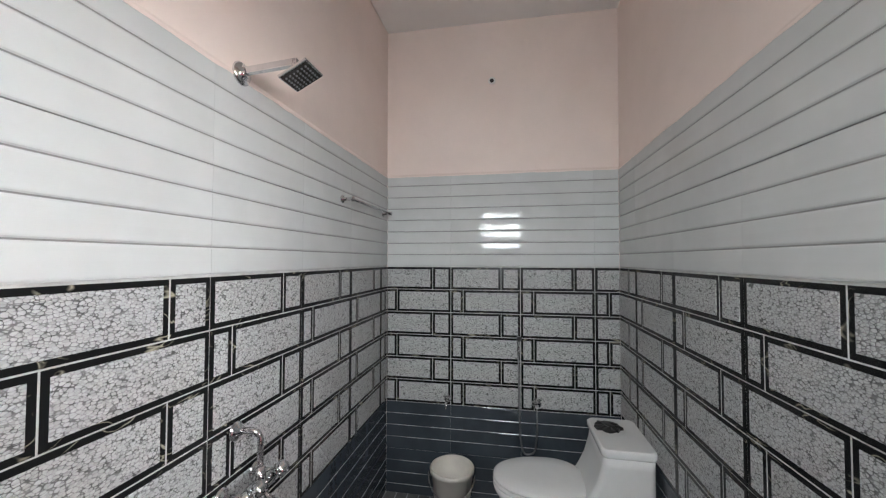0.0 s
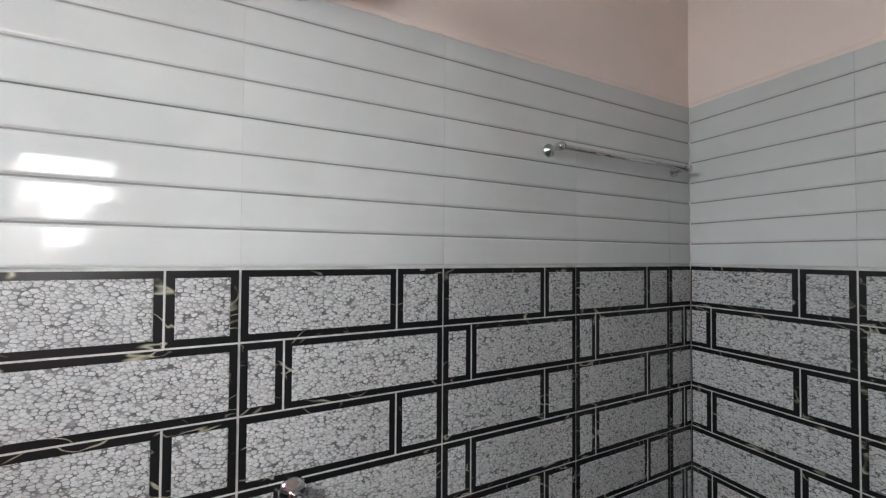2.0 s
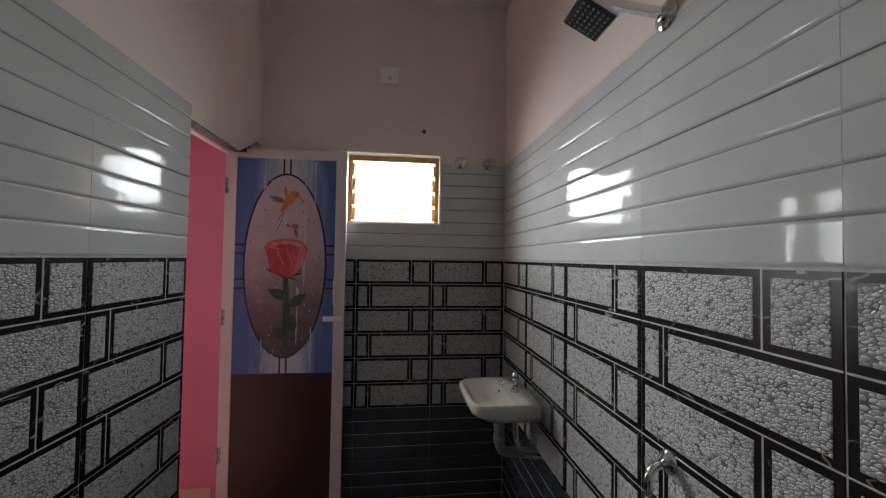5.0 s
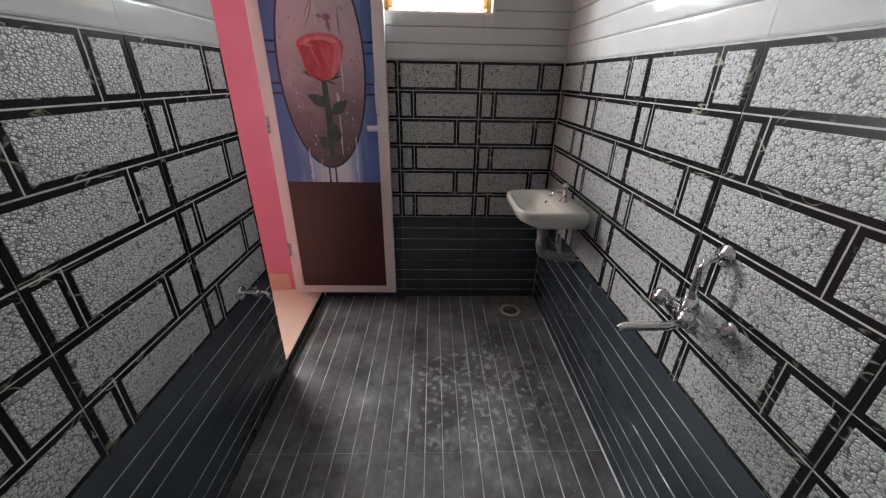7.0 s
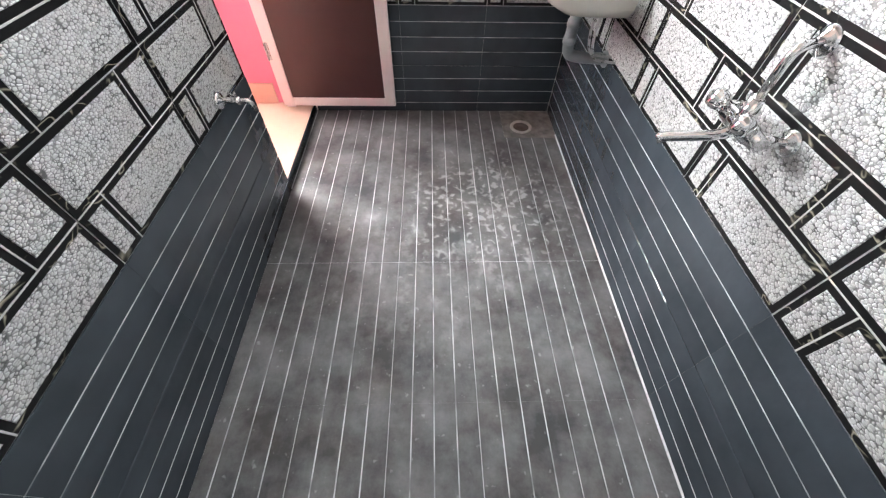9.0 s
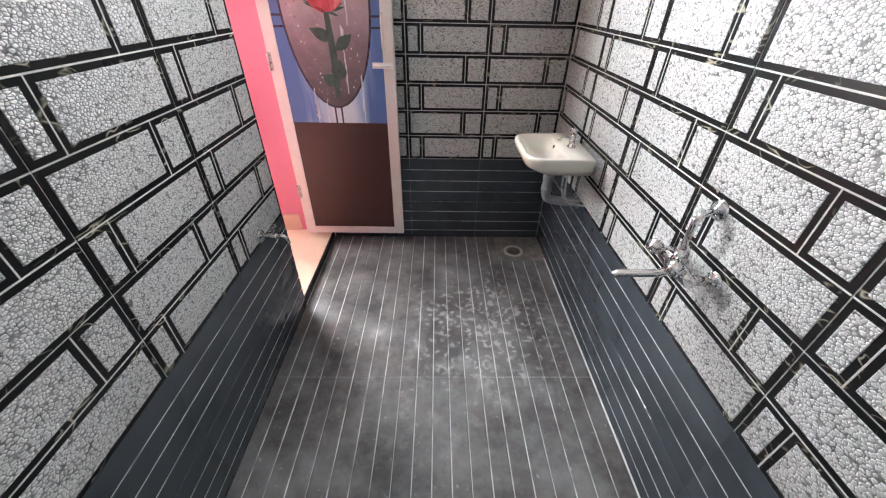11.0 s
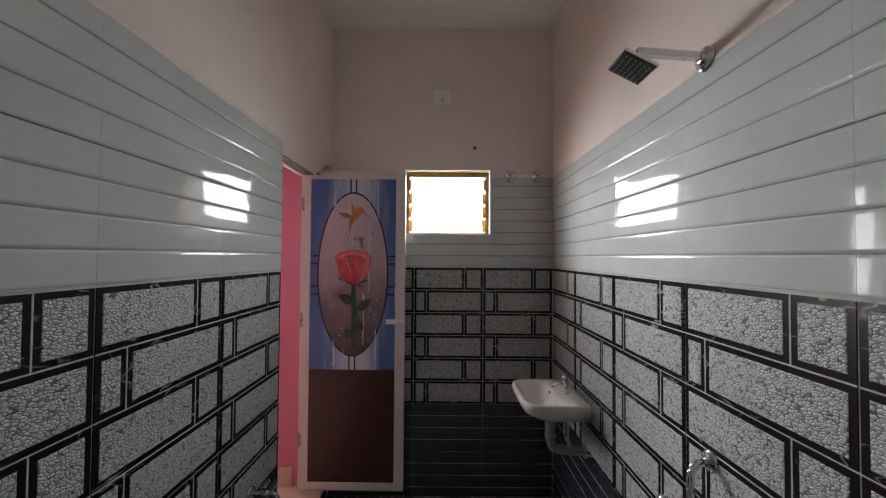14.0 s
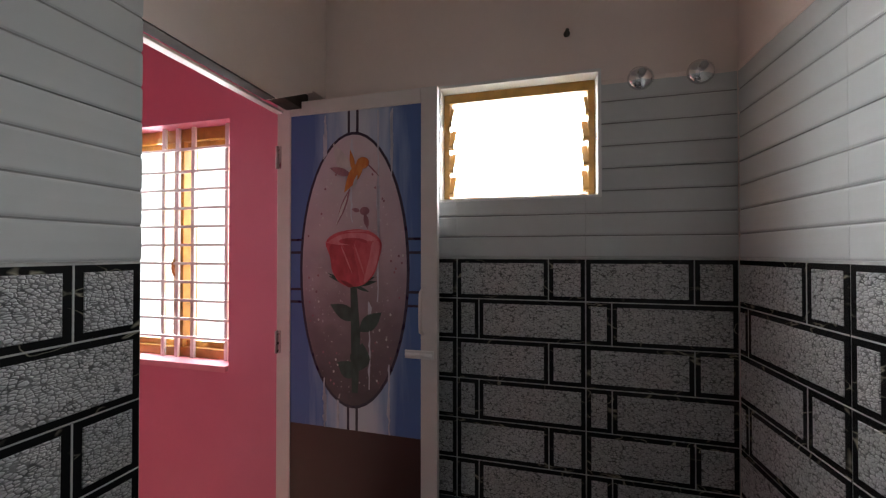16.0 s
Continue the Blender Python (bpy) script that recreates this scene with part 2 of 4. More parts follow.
def floor_glaze():
    """Charcoal plank tile with dried water marks, footprints and dust."""
    k = Mat("dusty_charcoal_tile", 0.3)
    k.set("Specular IOR Level", 0.3)
    p = k.coords(True)
    flat = k.stretch(p, (1, 1, 0))
    base = k.ramp(k.noise(p, 4, 4), (0.3, (0.023, 0.035, 0.045)), (0.7, (0.036, 0.05, 0.061)))
    far = k.ramp(k.node("ShaderNodeSeparateXYZ", Vector=p).outputs["Y"], (1.206, 1.0), (1.214, 0.0))
    base = k.mix(k.math("MULTIPLY", far, k.ramp(k.noise(flat, 5, 3), (0.3, 0.5), (0.7, 1.0))), base, (0.077, 0.069, 0.067))

    def near(x, y, inner, outer, uneven):
        away = k.node("ShaderNodeVectorMath", Vector=flat)
        away.operation = "DISTANCE"
        away.inputs[1].default_value = (x, y, 0.0)
        d = k.math("ADD", away.outputs["Value"], k.math("MULTIPLY", k.math("SUBTRACT", k.noise(flat, 6, 3), 0.5), uneven))
        return k.ramp(d, (inner, 1.0), (outer, 0.0))

    film = k.math("MULTIPLY", k.ramp(k.noise(flat, 3.4, 6, 0.68), (0.38, 0.0), (0.7, 0.6)), k.math("ADD", k.math("MULTIPLY", far, 0.75), 0.04))
    # short curled wipe marks where water dried
    curls = k.noise(flat, 12, 0.5, 0.5, 0.9)
    marks = k.ramp(k.math("ABSOLUTE", k.math("SUBTRACT", curls, 0.5)), (0.0, 1.0), (0.04, 0.8), (0.1, 0.0))
    marks = k.math("MULTIPLY", marks, k.ramp(k.noise(flat, 27, 1), (0.48, 0.0), (0.62, 1.0)))
    marks = k.math("MULTIPLY", marks, near(0.47, 0.87, 0.1, 0.5, 0.5))
    # soft round footprints further into the room
    prints = k.math("MULTIPLY", k.ramp(k.noise(flat, 11, 3, 0.6), (0.52, 0.0), (0.68, 0.8)), near(0.78, 1.25, 0.25, 0.62, 0.7))
    specks = k.ramp(k.noise(flat, 30, 2), (0.67, 0.0), (0.73, 0.7))
    dust = k.math("ADD", film, k.math("MULTIPLY", marks, 1.0))
    dust = k.math("ADD", dust, k.math("MULTIPLY", prints, 0.3))
    dust = k.math("ADD", dust, k.math("MULTIPLY", specks, 0.5))
    k.set("Base Color", k.mix(k.math("MINIMUM", dust, 0.8), base, (0.41, 0.415, 0.415)))
    k.set("Roughness", k.ramp(dust, (0.0, 0.4), (0.7, 0.65)))
    k.bump(k.noise(p, 12, 3), 0.08, 0.006)
    return k.m


FLOOR_GLAZE = floor_glaze()


# ---- mesh helpers ----
def box_into(bm, x0, x1, y0, y1, z0, z1, slot=0, bevel=0.0):
    made = bmesh.ops.create_cube(bm, size=1, matrix=Matrix.LocRotScale(((x0 + x1) / 2, (y0 + y1) / 2, (z0 + z1) / 2), None, (x1 - x0, y1 - y0, z1 - z0)))
    faces = {f for v in made["verts"] for f in v.link_faces}
    for f in faces:
        f.material_index = slot
    if bevel:
        edges = {e for v in made["verts"] for e in v.link_edges}
        bmesh.ops.bevel(bm, geom=list(edges), offset=bevel, segments=2, affect="EDGES", profile=0.6)


def tube_into(bm, points, radius, sides=12, slot=0, caps=True):
    """A round bar swept along points; radius is one number or one per point."""
    pts = [Vector(p) for p in points]
    rad = [radius] * len(pts) if isinstance(radius, (int, float)) else radius
    rings = []
    up = Vector((0.31, 0.17, 0.93))
    for i, p in enumerate(pts):
        d = (pts[min(i + 1, len(pts) - 1)] - pts[max(i - 1, 0)]).normalized()
        a = d.cross(up)
        if a.length < 1e-3:
            a = d.cross(Vector((1, 0, 0)))
        a.normalize()
        b = d.cross(a)
        up = a.cross(d) if abs(a.cross(d).dot(d)) < 0.5 else up
        rings.append([bm.verts.new(p + rad[i] * (math.cos(q) * a + math.sin(q) * b)) for q in (2 * math.pi * j / sides for j in range(sides))])
    for r0, r1 in zip(rings, rings[1:]):
        for j in range(sides):
            f = bm.faces.new((r0[j], r0[(j + 1) % sides], r1[(j + 1) % sides], r1[j]))
            f.smooth, f.material_index = True, slot
    if caps:
        for r in (rings[0][::-1], rings[-1]):
            bm.faces.new(r).material_index = slot


def lathe_into(bm, profile, m=Matrix(), sides=28, slot=0, sx=1.0, sy=1.0):
    """Turns (radius, height) pairs round the z axis of m; sx and sy squash it."""
    rings = []
    for r, z in profile:
        rings.append([bm.verts.new(m @ Vector((sx * r * math.cos(q), sy * r * math.sin(q), z))) for q in (2 * math.pi * j / sides for j in range(sides))])
    for r0, r1 in zip(rings, rings[1:]):
        for j in range(sides):
            f = bm.faces.new((r0[j], r0[(j + 1) % sides], r1[(j + 1) % sides], r1[j]))
            f.smooth, f.material_index = True, slot
    bm.faces.new(rings[0][::-1]).material_index = slot
    bm.faces.new(rings[-1]).material_index = slot


def loft_into(bm, loops, slot=0, smooth=True, caps=True):
    """Skins equal-length closed loops of points."""
    rings = [[bm.verts.new(p) for p in loop] for loop in loops]
    n = len(rings[0])
    for r0, r1 in zip(rings, rings[1:]):
        for j in range(n):
            f = bm.faces.new((r0[j], r0[(j + 1) % n], r1[(j + 1) % n], r1[j]))
            f.smooth, f.material_index = smooth, slot
    if caps:
        bm.faces.new(rings[0][::-1]).material_index = slot
        bm.faces.new(rings[-1]).material_index = slot


def mesh_of(name, bm, mats):
    bmesh.ops.recalc_face_normals(bm, faces=bm.faces)
    me = bpy.data.meshes.new(name)
    bm.to_mesh(me)
    bm.free()
    for m in mats if isinstance(mats, (list, tuple)) else [mats]:
        me.materials.append(m)
    return me


def part(name, bm, mats, parent=None, label=""):
    ob = new(name, mesh_of(name, bm, mats))
    ob.parent = parent
    return tagged(ob, label)


def thing(name, label, category, at=(0, 0, 0), group=""):
    ob = new(name)
    ob.location = at
    return tagged(ob, label, category, group)


def box_part(name, mats, parent, x0, x1, y0, y1, z0, z1, label="", bevel=0.0):
    bm = bmesh.new()
    box_into(bm, x0, x1, y0, y1, z0, z1, 0, bevel)
    return part(name, bm, mats, parent, label)


def wall(name, label, mats, along, a0, a1, b0, b1, z0, z1, holes=()):
    """A wall along x or y from a0 to a1, from b0 to b1 thick, with openings (a0, a1, z0, z1) through it."""
    bm = bmesh.new()

    def add(p0, p1, q0, q1):
        if p1 - p0 > 1e-4 and q1 - q0 > 1e-4:
            box_into(bm, *((p0, p1, b0, b1) if along == "x" else (b0, b1, p0, p1)), q0, q1)

    cuts = sorted({a0, a1, *(v for h in holes for v in h[:2])})
    for p0, p1 in zip(cuts, cuts[1:]):
        z = z0
        for h in sorted((h for h in holes if h[0] <= p0 and h[1] >= p1), key=lambda h: h[2]):
            add(p0, p1, z, h[2])
            z = h[3]
        add(p0, p1, z, z1)
    bmesh.ops.remove_doubles(bm, verts=bm.verts, dist=1e-5)
    ob = part(name, bm, mats)
    return tagged(ob, label, "wall", "", "structure")


# ---- large structure ----
haze = Mat("white_hazy_sky", 1.0)
haze.set("Emission Color", (0.95, 0.98, 1.0))
haze.set("Emission Strength", 1.5)
bm = bmesh.new()
box_into(bm, -8, 12, -6.05, -6, -1, 9)
tagged(part("backdrop", bm, haze.m), "bright white hazy sky outside the windows", "sky", "", "structure")
S = SKIN
NOTCH_Y, NOTCH_Z = 0.29, 2.165
wall_west = wall("wall_west", "bathroom wall, tiled below and cream plaster above", PLASTER, "y", -0.2, L + 0.15, -0.15, -S, -0.1, CEIL)
wall_north = wall("wall_north", "bathroom end wall, tiled below and cream plaster above", PLASTER, "x", -S, W + S, L + S, L + 0.15, -0.1, CEIL)
wall_south = wall("wall_south", "outer bathroom wall with a louvred window, tiled below", PLASTER, "x", -S, W + WALL_T, -0.2, -S, -0.1, CEIL, [(WX0, WX1, WZ0, WZ1)])
wall_east = wall("wall_east", "bathroom wall with the door opening, tiled below", PLASTER, "y", -S, L + 0.15, W + S, W + 0.05, -0.1, CEIL,
                 [(-S, NOTCH_Y, -0.1, NOTCH_Z), (NOTCH_Y, DOOR_Y, -0.1, LINTEL)])
wall("wall_east_outer", "outer half of the bathroom wall with the door recess", PLASTER, "y", -S, L + 0.15, W + 0.05, W + WALL_T, -0.1, CEIL, [(-S, DOOR_Y, -0.1, NOTCH_Z)])
bedroom_wall_south = wall("bedroom_wall_south", "pink painted bedroom wall with a barred window", PINK, "x", W + WALL_T, 4.9, -0.2, 0.0, -0.1, CEIL, [(BX0, BX1, BZ0, BZ1)])
bedroom_wall_west = wall("bedroom_wall_west", "pink painted bedroom side of the bathroom wall", PINK, "y", 0.0, 4.0, W + WALL_T, W + WALL_T + 0.012, -0.1, CEIL, [(0.0, DOOR_Y, -0.1, NOTCH_Z)])
wall("bedroom_wall_east", "plain pink painted bedroom wall", PINK, "y", 0.0, 4.15, 4.75, 4.9, -0.1, CEIL)
wall("bedroom_wall_north", "plain pink painted bedroom wall", PINK, "x", W + WALL_T, 4.75, 4.0, 4.15, -0.1, CEIL)
bm = bmesh.new()
box_into(bm, -0.15, 4.9, -0.2, 4.15, CEIL, CEIL + 0.15)
tagged(part("ceiling", bm, CEILING), "off-white painted concrete ceiling", "ceiling", "", "structure")
bm = bmesh.new()
box_into(bm, -S, W + S, -S, L + S, -0.1, FZ - 0.0019)
floor = tagged(part("floor", bm, GROUT_GREY), "charcoal grooved plank tile floor, dusty with dried water marks", "floor", "", "structure")
bm = bmesh.new()
box_into(bm, W + 0.012, 4.9, 0.0, 4.0, -0.1, BED_FZ, 0, 0.002)
tagged(part("bedroom_floor", bm, PEACH), "peach coloured bedroom floor tile running to the door sill", "floor", "", "structure")
bm = bmesh.new()
box_into(bm, W + S, W + 0.012, 0.0, DOOR_Y, -0.1, BED_FZ - 0.004)
tagged(part("door_sill_edge", bm, DARK_GLAZE), "dark riser below the bedroom floor at the door", "sill", "", "structure")
bm = bmesh.new()
box_into(bm, W + WALL_T + 0.06, 4.75, 0.0, 0.012, BED_FZ, 0.18, 0, 0.003)
tagged(part("baseboard", bm, PEACH), "peach tile skirting below the pink wall", "skirting", "", "structure")

# added filler under the lintel; its near-black colour paints in the soffit's shade
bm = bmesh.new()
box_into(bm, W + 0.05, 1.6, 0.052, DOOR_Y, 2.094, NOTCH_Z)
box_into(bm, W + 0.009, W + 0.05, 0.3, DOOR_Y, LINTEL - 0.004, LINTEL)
tagged(part("lintel_underside", bm, plain("lintel_shade", (0.05, 0.04, 0.034), 0.9, vary=0.4, bump=0.3)), "dark filler under the door lintel, soffit shade put into its colour", "lintel", "", "structure")

bm = bmesh.new()
wedge = [(0.29, LINTEL), (0.29, NOTCH_Z), (0.088, NOTCH_Z), (0.088, 2.156)]
loft_into(bm, [[(W + S, y, z) for y, z in wedge], [(W + 0.05, y, z) for y, z in wedge]], smooth=False)
tagged(part("lintel_haunch", bm, PLASTER), "cream plaster rounding at the end of the door lintel", "lintel", "", "structure")

# ---- wall tiles ----
# each wall: matrix whose x runs to the right along it, y up and z into the room
FRAMES = {
    "west": Matrix(((0, 0, 1, 0), (1, 0, 0, 0), (0, 1, 0, 0), (0, 0, 0, 1))),
    "north": Matrix(((1, 0, 0, 0), (0, 0, -1, L), (0, 1, 0, 0), (0, 0, 0, 1))),
    "south": Matrix(((-1, 0, 0, 0), (0, 0, 1, 0), (0, 1, 0, 0), (0, 0, 0, 1))),
    "east": Matrix(((0, 0, -1, W), (-1, 0, 0, 0), (0, 1, 0, 0), (0, 0, 0, 1))),
}
PARENTS = {"west": wall_west, "north": wall_north, "south": wall_south, "east": wall_east}
# name: first joint, pitch, left end, right end
GRID = {"west": (1.34, 0.459, 0.0, L), "north": (0.438, 0.449, 0.0, W), "south": (-0.461, 0.459, -W, 0.0), "east": (-1.644, 0.453, -L, 0.0)}
GAP = 0.0016
CACHE = {}


def clip(r, c):
    u0, u1, v0, v1 = max(r[0], c[0]), min(r[1], c[1]), max(r[2], c[2]), min(r[3], c[3])
    return (u0, u1, v0, v1) if u1 - u0 > 0.002 and v1 - v0 > 0.002 else None


def quad(bm, r, z, slot):
    vs = [bm.verts.new(p) for p in ((r[0], r[2], z), (r[1], r[2], z), (r[1], r[3], z), (r[0], r[3], z))]
    f = bm.faces.new(vs)
    f.material_index = slot
    return vs


def raised(bm, r, z0, z1, inset, slot):
    lo = quad(bm, r, z0, slot)
    hi = quad(bm, (r[0] + inset, r[1] - inset, r[2] + inset, r[3] - inset), z1, slot)
    for i in range(4):
        bm.faces.new((lo[i], lo[(i + 1) % 4], hi[(i + 1) % 4], hi[i])).material_index = slot


def stone_tile(w, c):
    """A wall tile 0.3 high printed with two courses of pebble panels in black marble bands; c is the piece kept."""
    key = ("stone", w, tuple(round(v, 4) for v in c))
    if key not in CACHE:
        bm = bmesh.new()
        raised(bm, c, -0.005, 0.0, 0.0007, 0)
        line, rim = 0.0019, 0.0165
        a, b = w * 0.728, w * 0.183
        for r in ((0, a, 0.15, 0.3), (a, w, 0.15, 0.3), (0, b, 0.0, 0.15), (b, w, 0.0, 0.15)):
            k = clip((r[0] + rim, r[1] - rim, r[2] + rim, r[3] - rim), (c[0] + 0.002, c[1] - 0.002, c[2] + 0.002, c[3] - 0.002))
            if k and k[1] - k[0] > 0.006 and k[3] - k[2] > 0.006:
                raised(bm, k, 0.0, 0.0014, 0.0012, 1)
        for r in ((0, w, 0.15 - line, 0.15 + line), (a - line, a + line, 0.15 + line, 0.3), (b - line, b + line, 0.0, 0.15 - line)):
            k = clip(r, c)
            if k:
                raised(bm, k, 0.0, 0.0006, 0.0004, 2)
        CACHE[key] = mesh_of("stone_print_tile", bm, [MARBLE, PEBBLE, GROUT_WHITE])
    return CACHE[key]


def plank_tile(w, c, mats, name, strip=0.0775, groove=0.0052, lip=0.0019, depth=0.0034):
    """A glazed tile pressed into four planks with soft edged grooves between."""
    key = (name, w, tuple(round(v, 4) for v in c))
    if key not in CACHE:
        bm = bmesh.new()
        rows = []
        for i in range(4):
            b, t = i * strip, (i + 1) * strip
            for v, z, s in ((b, -depth - 0.0004, 1), (b + lip, -depth, 0), (b + groove, -0.0007, 0), (b + groove + 0.003, 0.0, 0), ((b + t) / 2, 0.0005, 0), (t - groove - 0.003, 0.0, 0), (t - groove, -0.0007, 0), (t - lip, -depth, 1)):
                rows.append((v, z, s))
        rows.append((4 * strip, -depth - 0.0004, 1))
        rows = [r for r in rows if c[2] - 1e-6 <= r[0] <= c[3] + 1e-6]
        if rows[0][0] > c[2] + 1e-4:
            rows.insert(0, (c[2], -0.0001, 0))
        if rows[-1][0] < c[3] - 1e-4:
            rows.append((c[3], -0.0001, 0))
        pairs = [(bm.verts.new((c[0], v, z)), bm.verts.new((c[1], v, z)), s) for v, z, s in rows]
        for (a0, b0, s), (a1, b1, _) in zip(pairs, pairs[1:]):
            f = bm.faces.new((a0, b0, b1, a1))
            f.material_index, f.smooth = s, False
        back = [bm.verts.new((u, v, -0.005)) for u, v in ((c[0], c[2]), (c[1], c[2]), (c[1], c[3]), (c[0], c[3]))]
        bm.faces.new((back[0], *[q[0] for q in pairs], back[3]))
        bm.faces.new((back[1], *[q[1] for q in pairs], back[2]))
        bm.faces.new((back[0], back[1], pairs[0][1], pairs[0][0]))
        bm.faces.new((back[3], back[2], pairs[-1][1], pairs[-1][0]))
        CACHE[key] = mesh_of(name, bm, mats)
    return CACHE[key]


def tile_band(side, z0, z1, build, name, holes=(), gap=GAP, high=0.3, start=None):
    """Lays tiles from start down to z0 on one wall, cut at z1, at its ends and round the holes (u0, u1, z0, z1)."""
    start = z1 if start is None else start
    first, pitch, u0, u1 = GRID[side]
    k0, k1 = math.floor((u0 - first) / pitch), math.ceil((u1 - first) / pitch)
    row = 0
    while start - high * row > z0 + 0.01:
        base = start - high * (row + 1)
        for k in range(k0, k1):
            left = first + k * pitch
            whole = clip((left + gap, left + pitch - gap, max(base, z0) + gap, base + high - gap), (u0 + 0.001, u1 - 0.001, z0, z1))
            pieces = [whole] if whole else []
            for h in holes:
                cut = []
                for p in pieces:
                    if clip(p, h) is None:
                        cut.append(p)
                        continue
                    for q in ((p[0], h[0], p[2], p[3]), (h[1], p[1], p[2], p[3]), (max(p[0], h[0]), min(p[1], h[1]), p[2], h[2]), (max(p[0], h[0]), min(p[1], h[1]), h[3], p[3])):
                        q = clip(q, p)
                        if q and q[1] - q[0] > 0.006 and q[3] - q[2] > 0.006:
                            cut.append(q)
                pieces = cut
            for p in pieces:
                me = build(pitch, (p[0] - left, p[1] - left, p[2] - base, p[3] - base))
                ob = new(name, me)
                ob.parent = PARENTS[side]
                ob.matrix_world = FRAMES[side] @ Matrix.Translation((left, base, 0))
        row += 1


def grout_sheet(side, z0, z1, mat, holes=(), face=-0.0022):
    """The grout bed behind the tiles of one band."""
    _, _, u0, u1 = GRID[side]
    bm = bmesh.new()
    spans = [(u0, u1, z0, z1)]
    for h in holes:
        spans = [q for p in spans for q in (clip((p[0], h[0], p[2], p[3]), p), clip((h[1], p[1], p[2], p[3]), p), clip((h[0], h[1], p[2], h[2]), p), clip((h[0], h[1], h[3], p[3]), p)) if q]
    for r in spans:
        box_into(bm, r[0], r[1], r[2], r[3], -0.0058, face)
    ob = part("grout", bm, mat, PARENTS[side])
    ob.matrix_world = FRAMES[side]


WHITE_TILE = lambda w, c: plank_tile(w, c, [WHITE_GLAZE, GROOVE], "white_plank_tile")
DARK_TILE = lambda w, c: plank_tile(w, c, [DARK_GLAZE, DADO_GROOVE], "dark_plank_tile", groove=0.003, lip=0.0017, depth=0.0013)

# ---- bathroom window ----
window = tagged(new("window_1"), "louvred glass window in a varnished wooden frame, white reveal", "window", "", "structure")
bm = bmesh.new()
for r in ((WX0, WX1, WZ1 - 0.012, WZ1), (WX0, WX1, WZ0, WZ0 + 0.01), (WX0, WX0 + 0.012, WZ0 + 0.01, WZ1 - 0.012), (WX1 - 0.012, WX1, WZ0 + 0.01, WZ1 - 0.012)):
    box_into(bm, r[0], r[1], -0.14, 0.0035, r[2], r[3], 0, 0.0015)
part("reveal", bm, WHITE_PAINT, window, "white painted reveal")
ix0, ix1, iz0, iz1 = WX0 + 0.012, WX1 - 0.012, WZ0 + 0.01, WZ1 - 0.012
for name, r in (("frame_rail", (ix0, ix1, iz1 - 0.036, iz1)), ("frame_rail", (ix0, ix1, iz0, iz0 + 0.012)), ("frame_stile", (ix0, ix0 + 0.024, iz0 + 0.012, iz1 - 0.036)), ("frame_stile", (ix1 - 0.024, ix1, iz0 + 0.012, iz1 - 0.036))):
    box_part(name, OCHRE, window, r[0], r[1], -0.115, -0.055, r[2], r[3], bevel=0.003)
pitch = (iz1 - 0.04 - iz0 - 0.015) / 4
for i in range(4):
    z = iz0 + 0.016 + pitch * i
    bm = bmesh.new()
    g0, g1 = ix0 + 0.03, ix1 - 0.03
    lo, hi = (-0.045, z), (-0.1, z + pitch * 1.02)
    loft_into(bm, [[(g0, lo[0], lo[1]), (g1, lo[0], lo[1]), (g1, hi[0], hi[1]), (g0, hi[0], hi[1])], [(g0, lo[0] - 0.004, lo[1]), (g1, lo[0] - 0.004, lo[1]), (g1, hi[0] - 0.004, hi[1]), (g0, hi[0] - 0.004, hi[1])]], smooth=False)
    pane = part("glass_louvre", bm, GLASS, window)
    pane.visible_shadow = False
    for s, x in ((1, ix0 + 0.024), (-1, ix1 - 0.024)):
        bm = bmesh.new()
        prof = [(-0.03, z + 0.004), (-0.03, z + 0.014), (-0.088, z + pitch * 0.93), (-0.1, z + pitch * 0.93), (-0.1, z + pitch * 0.6), (-0.05, z + 0.002)]
        loft_into(bm, [[(x, a, b) for a, b in prof], [(x + s * (0.02 if i < 3 else 0.012), a, b) for a, b in prof]], smooth=False)
        part("louvre_holder", bm, OCHRE, window)

# ---- bedroom window with bars ----
window2 = tagged(new("window_2"), "barred bedroom window with varnished wooden casements", "window", "", "structure")
for name, r in (("frame_rail", (BX0, BX1, BZ1 - 0.06, BZ1)), ("frame_rail", (BX0, BX1, BZ0, BZ0 + 0.05)), ("frame_stile", (BX0, BX0 + 0.012, BZ0 + 0.05, BZ1 - 0.06)), ("frame_stile", (BX1 - 0.05, BX1, BZ0 + 0.05, BZ1 - 0.06)),
                ("mullion", (BX0 + 0.34, BX0 + 0.40, BZ0 + 0.05, BZ1 - 0.06)), ("mullion", (BX0 + 0.76, BX0 + 0.82, BZ0 + 0.05, BZ1 - 0.06))):
    box_part(name, OCHRE, window2, r[0], r[1], -0.15, -0.07, r[2], r[3], bevel=0.004)
box_part("window_sill", plain("pink_sill", (0.72, 0.3, 0.36), 0.5), window2, BX0, BX1, -0.07, 0.018, BZ0 - 0.022, BZ0 + 0.006, bevel=0.003)
for x0, x1 in ((BX0 + 0.012, BX0 + 0.34), (BX0 + 0.40, BX0 + 0.76), (BX0 + 0.82, BX1 - 0.05)):
    p = box_part("pane", GLASS, window2, x0, x1, -0.13, -0.126, BZ0 + 0.05, BZ1 - 0.06)
    p.visible_shadow = False
    for z in (BZ0 + 0.05, BZ1 - 0.09):
        box_part("casement_rail", OCHRE, window2, x0, x1, -0.125, -0.09, z, z + 0.03, bevel=0.003)
grille = tagged(new("window_grille"), "white painted iron bars across the bedroom window", "grille")
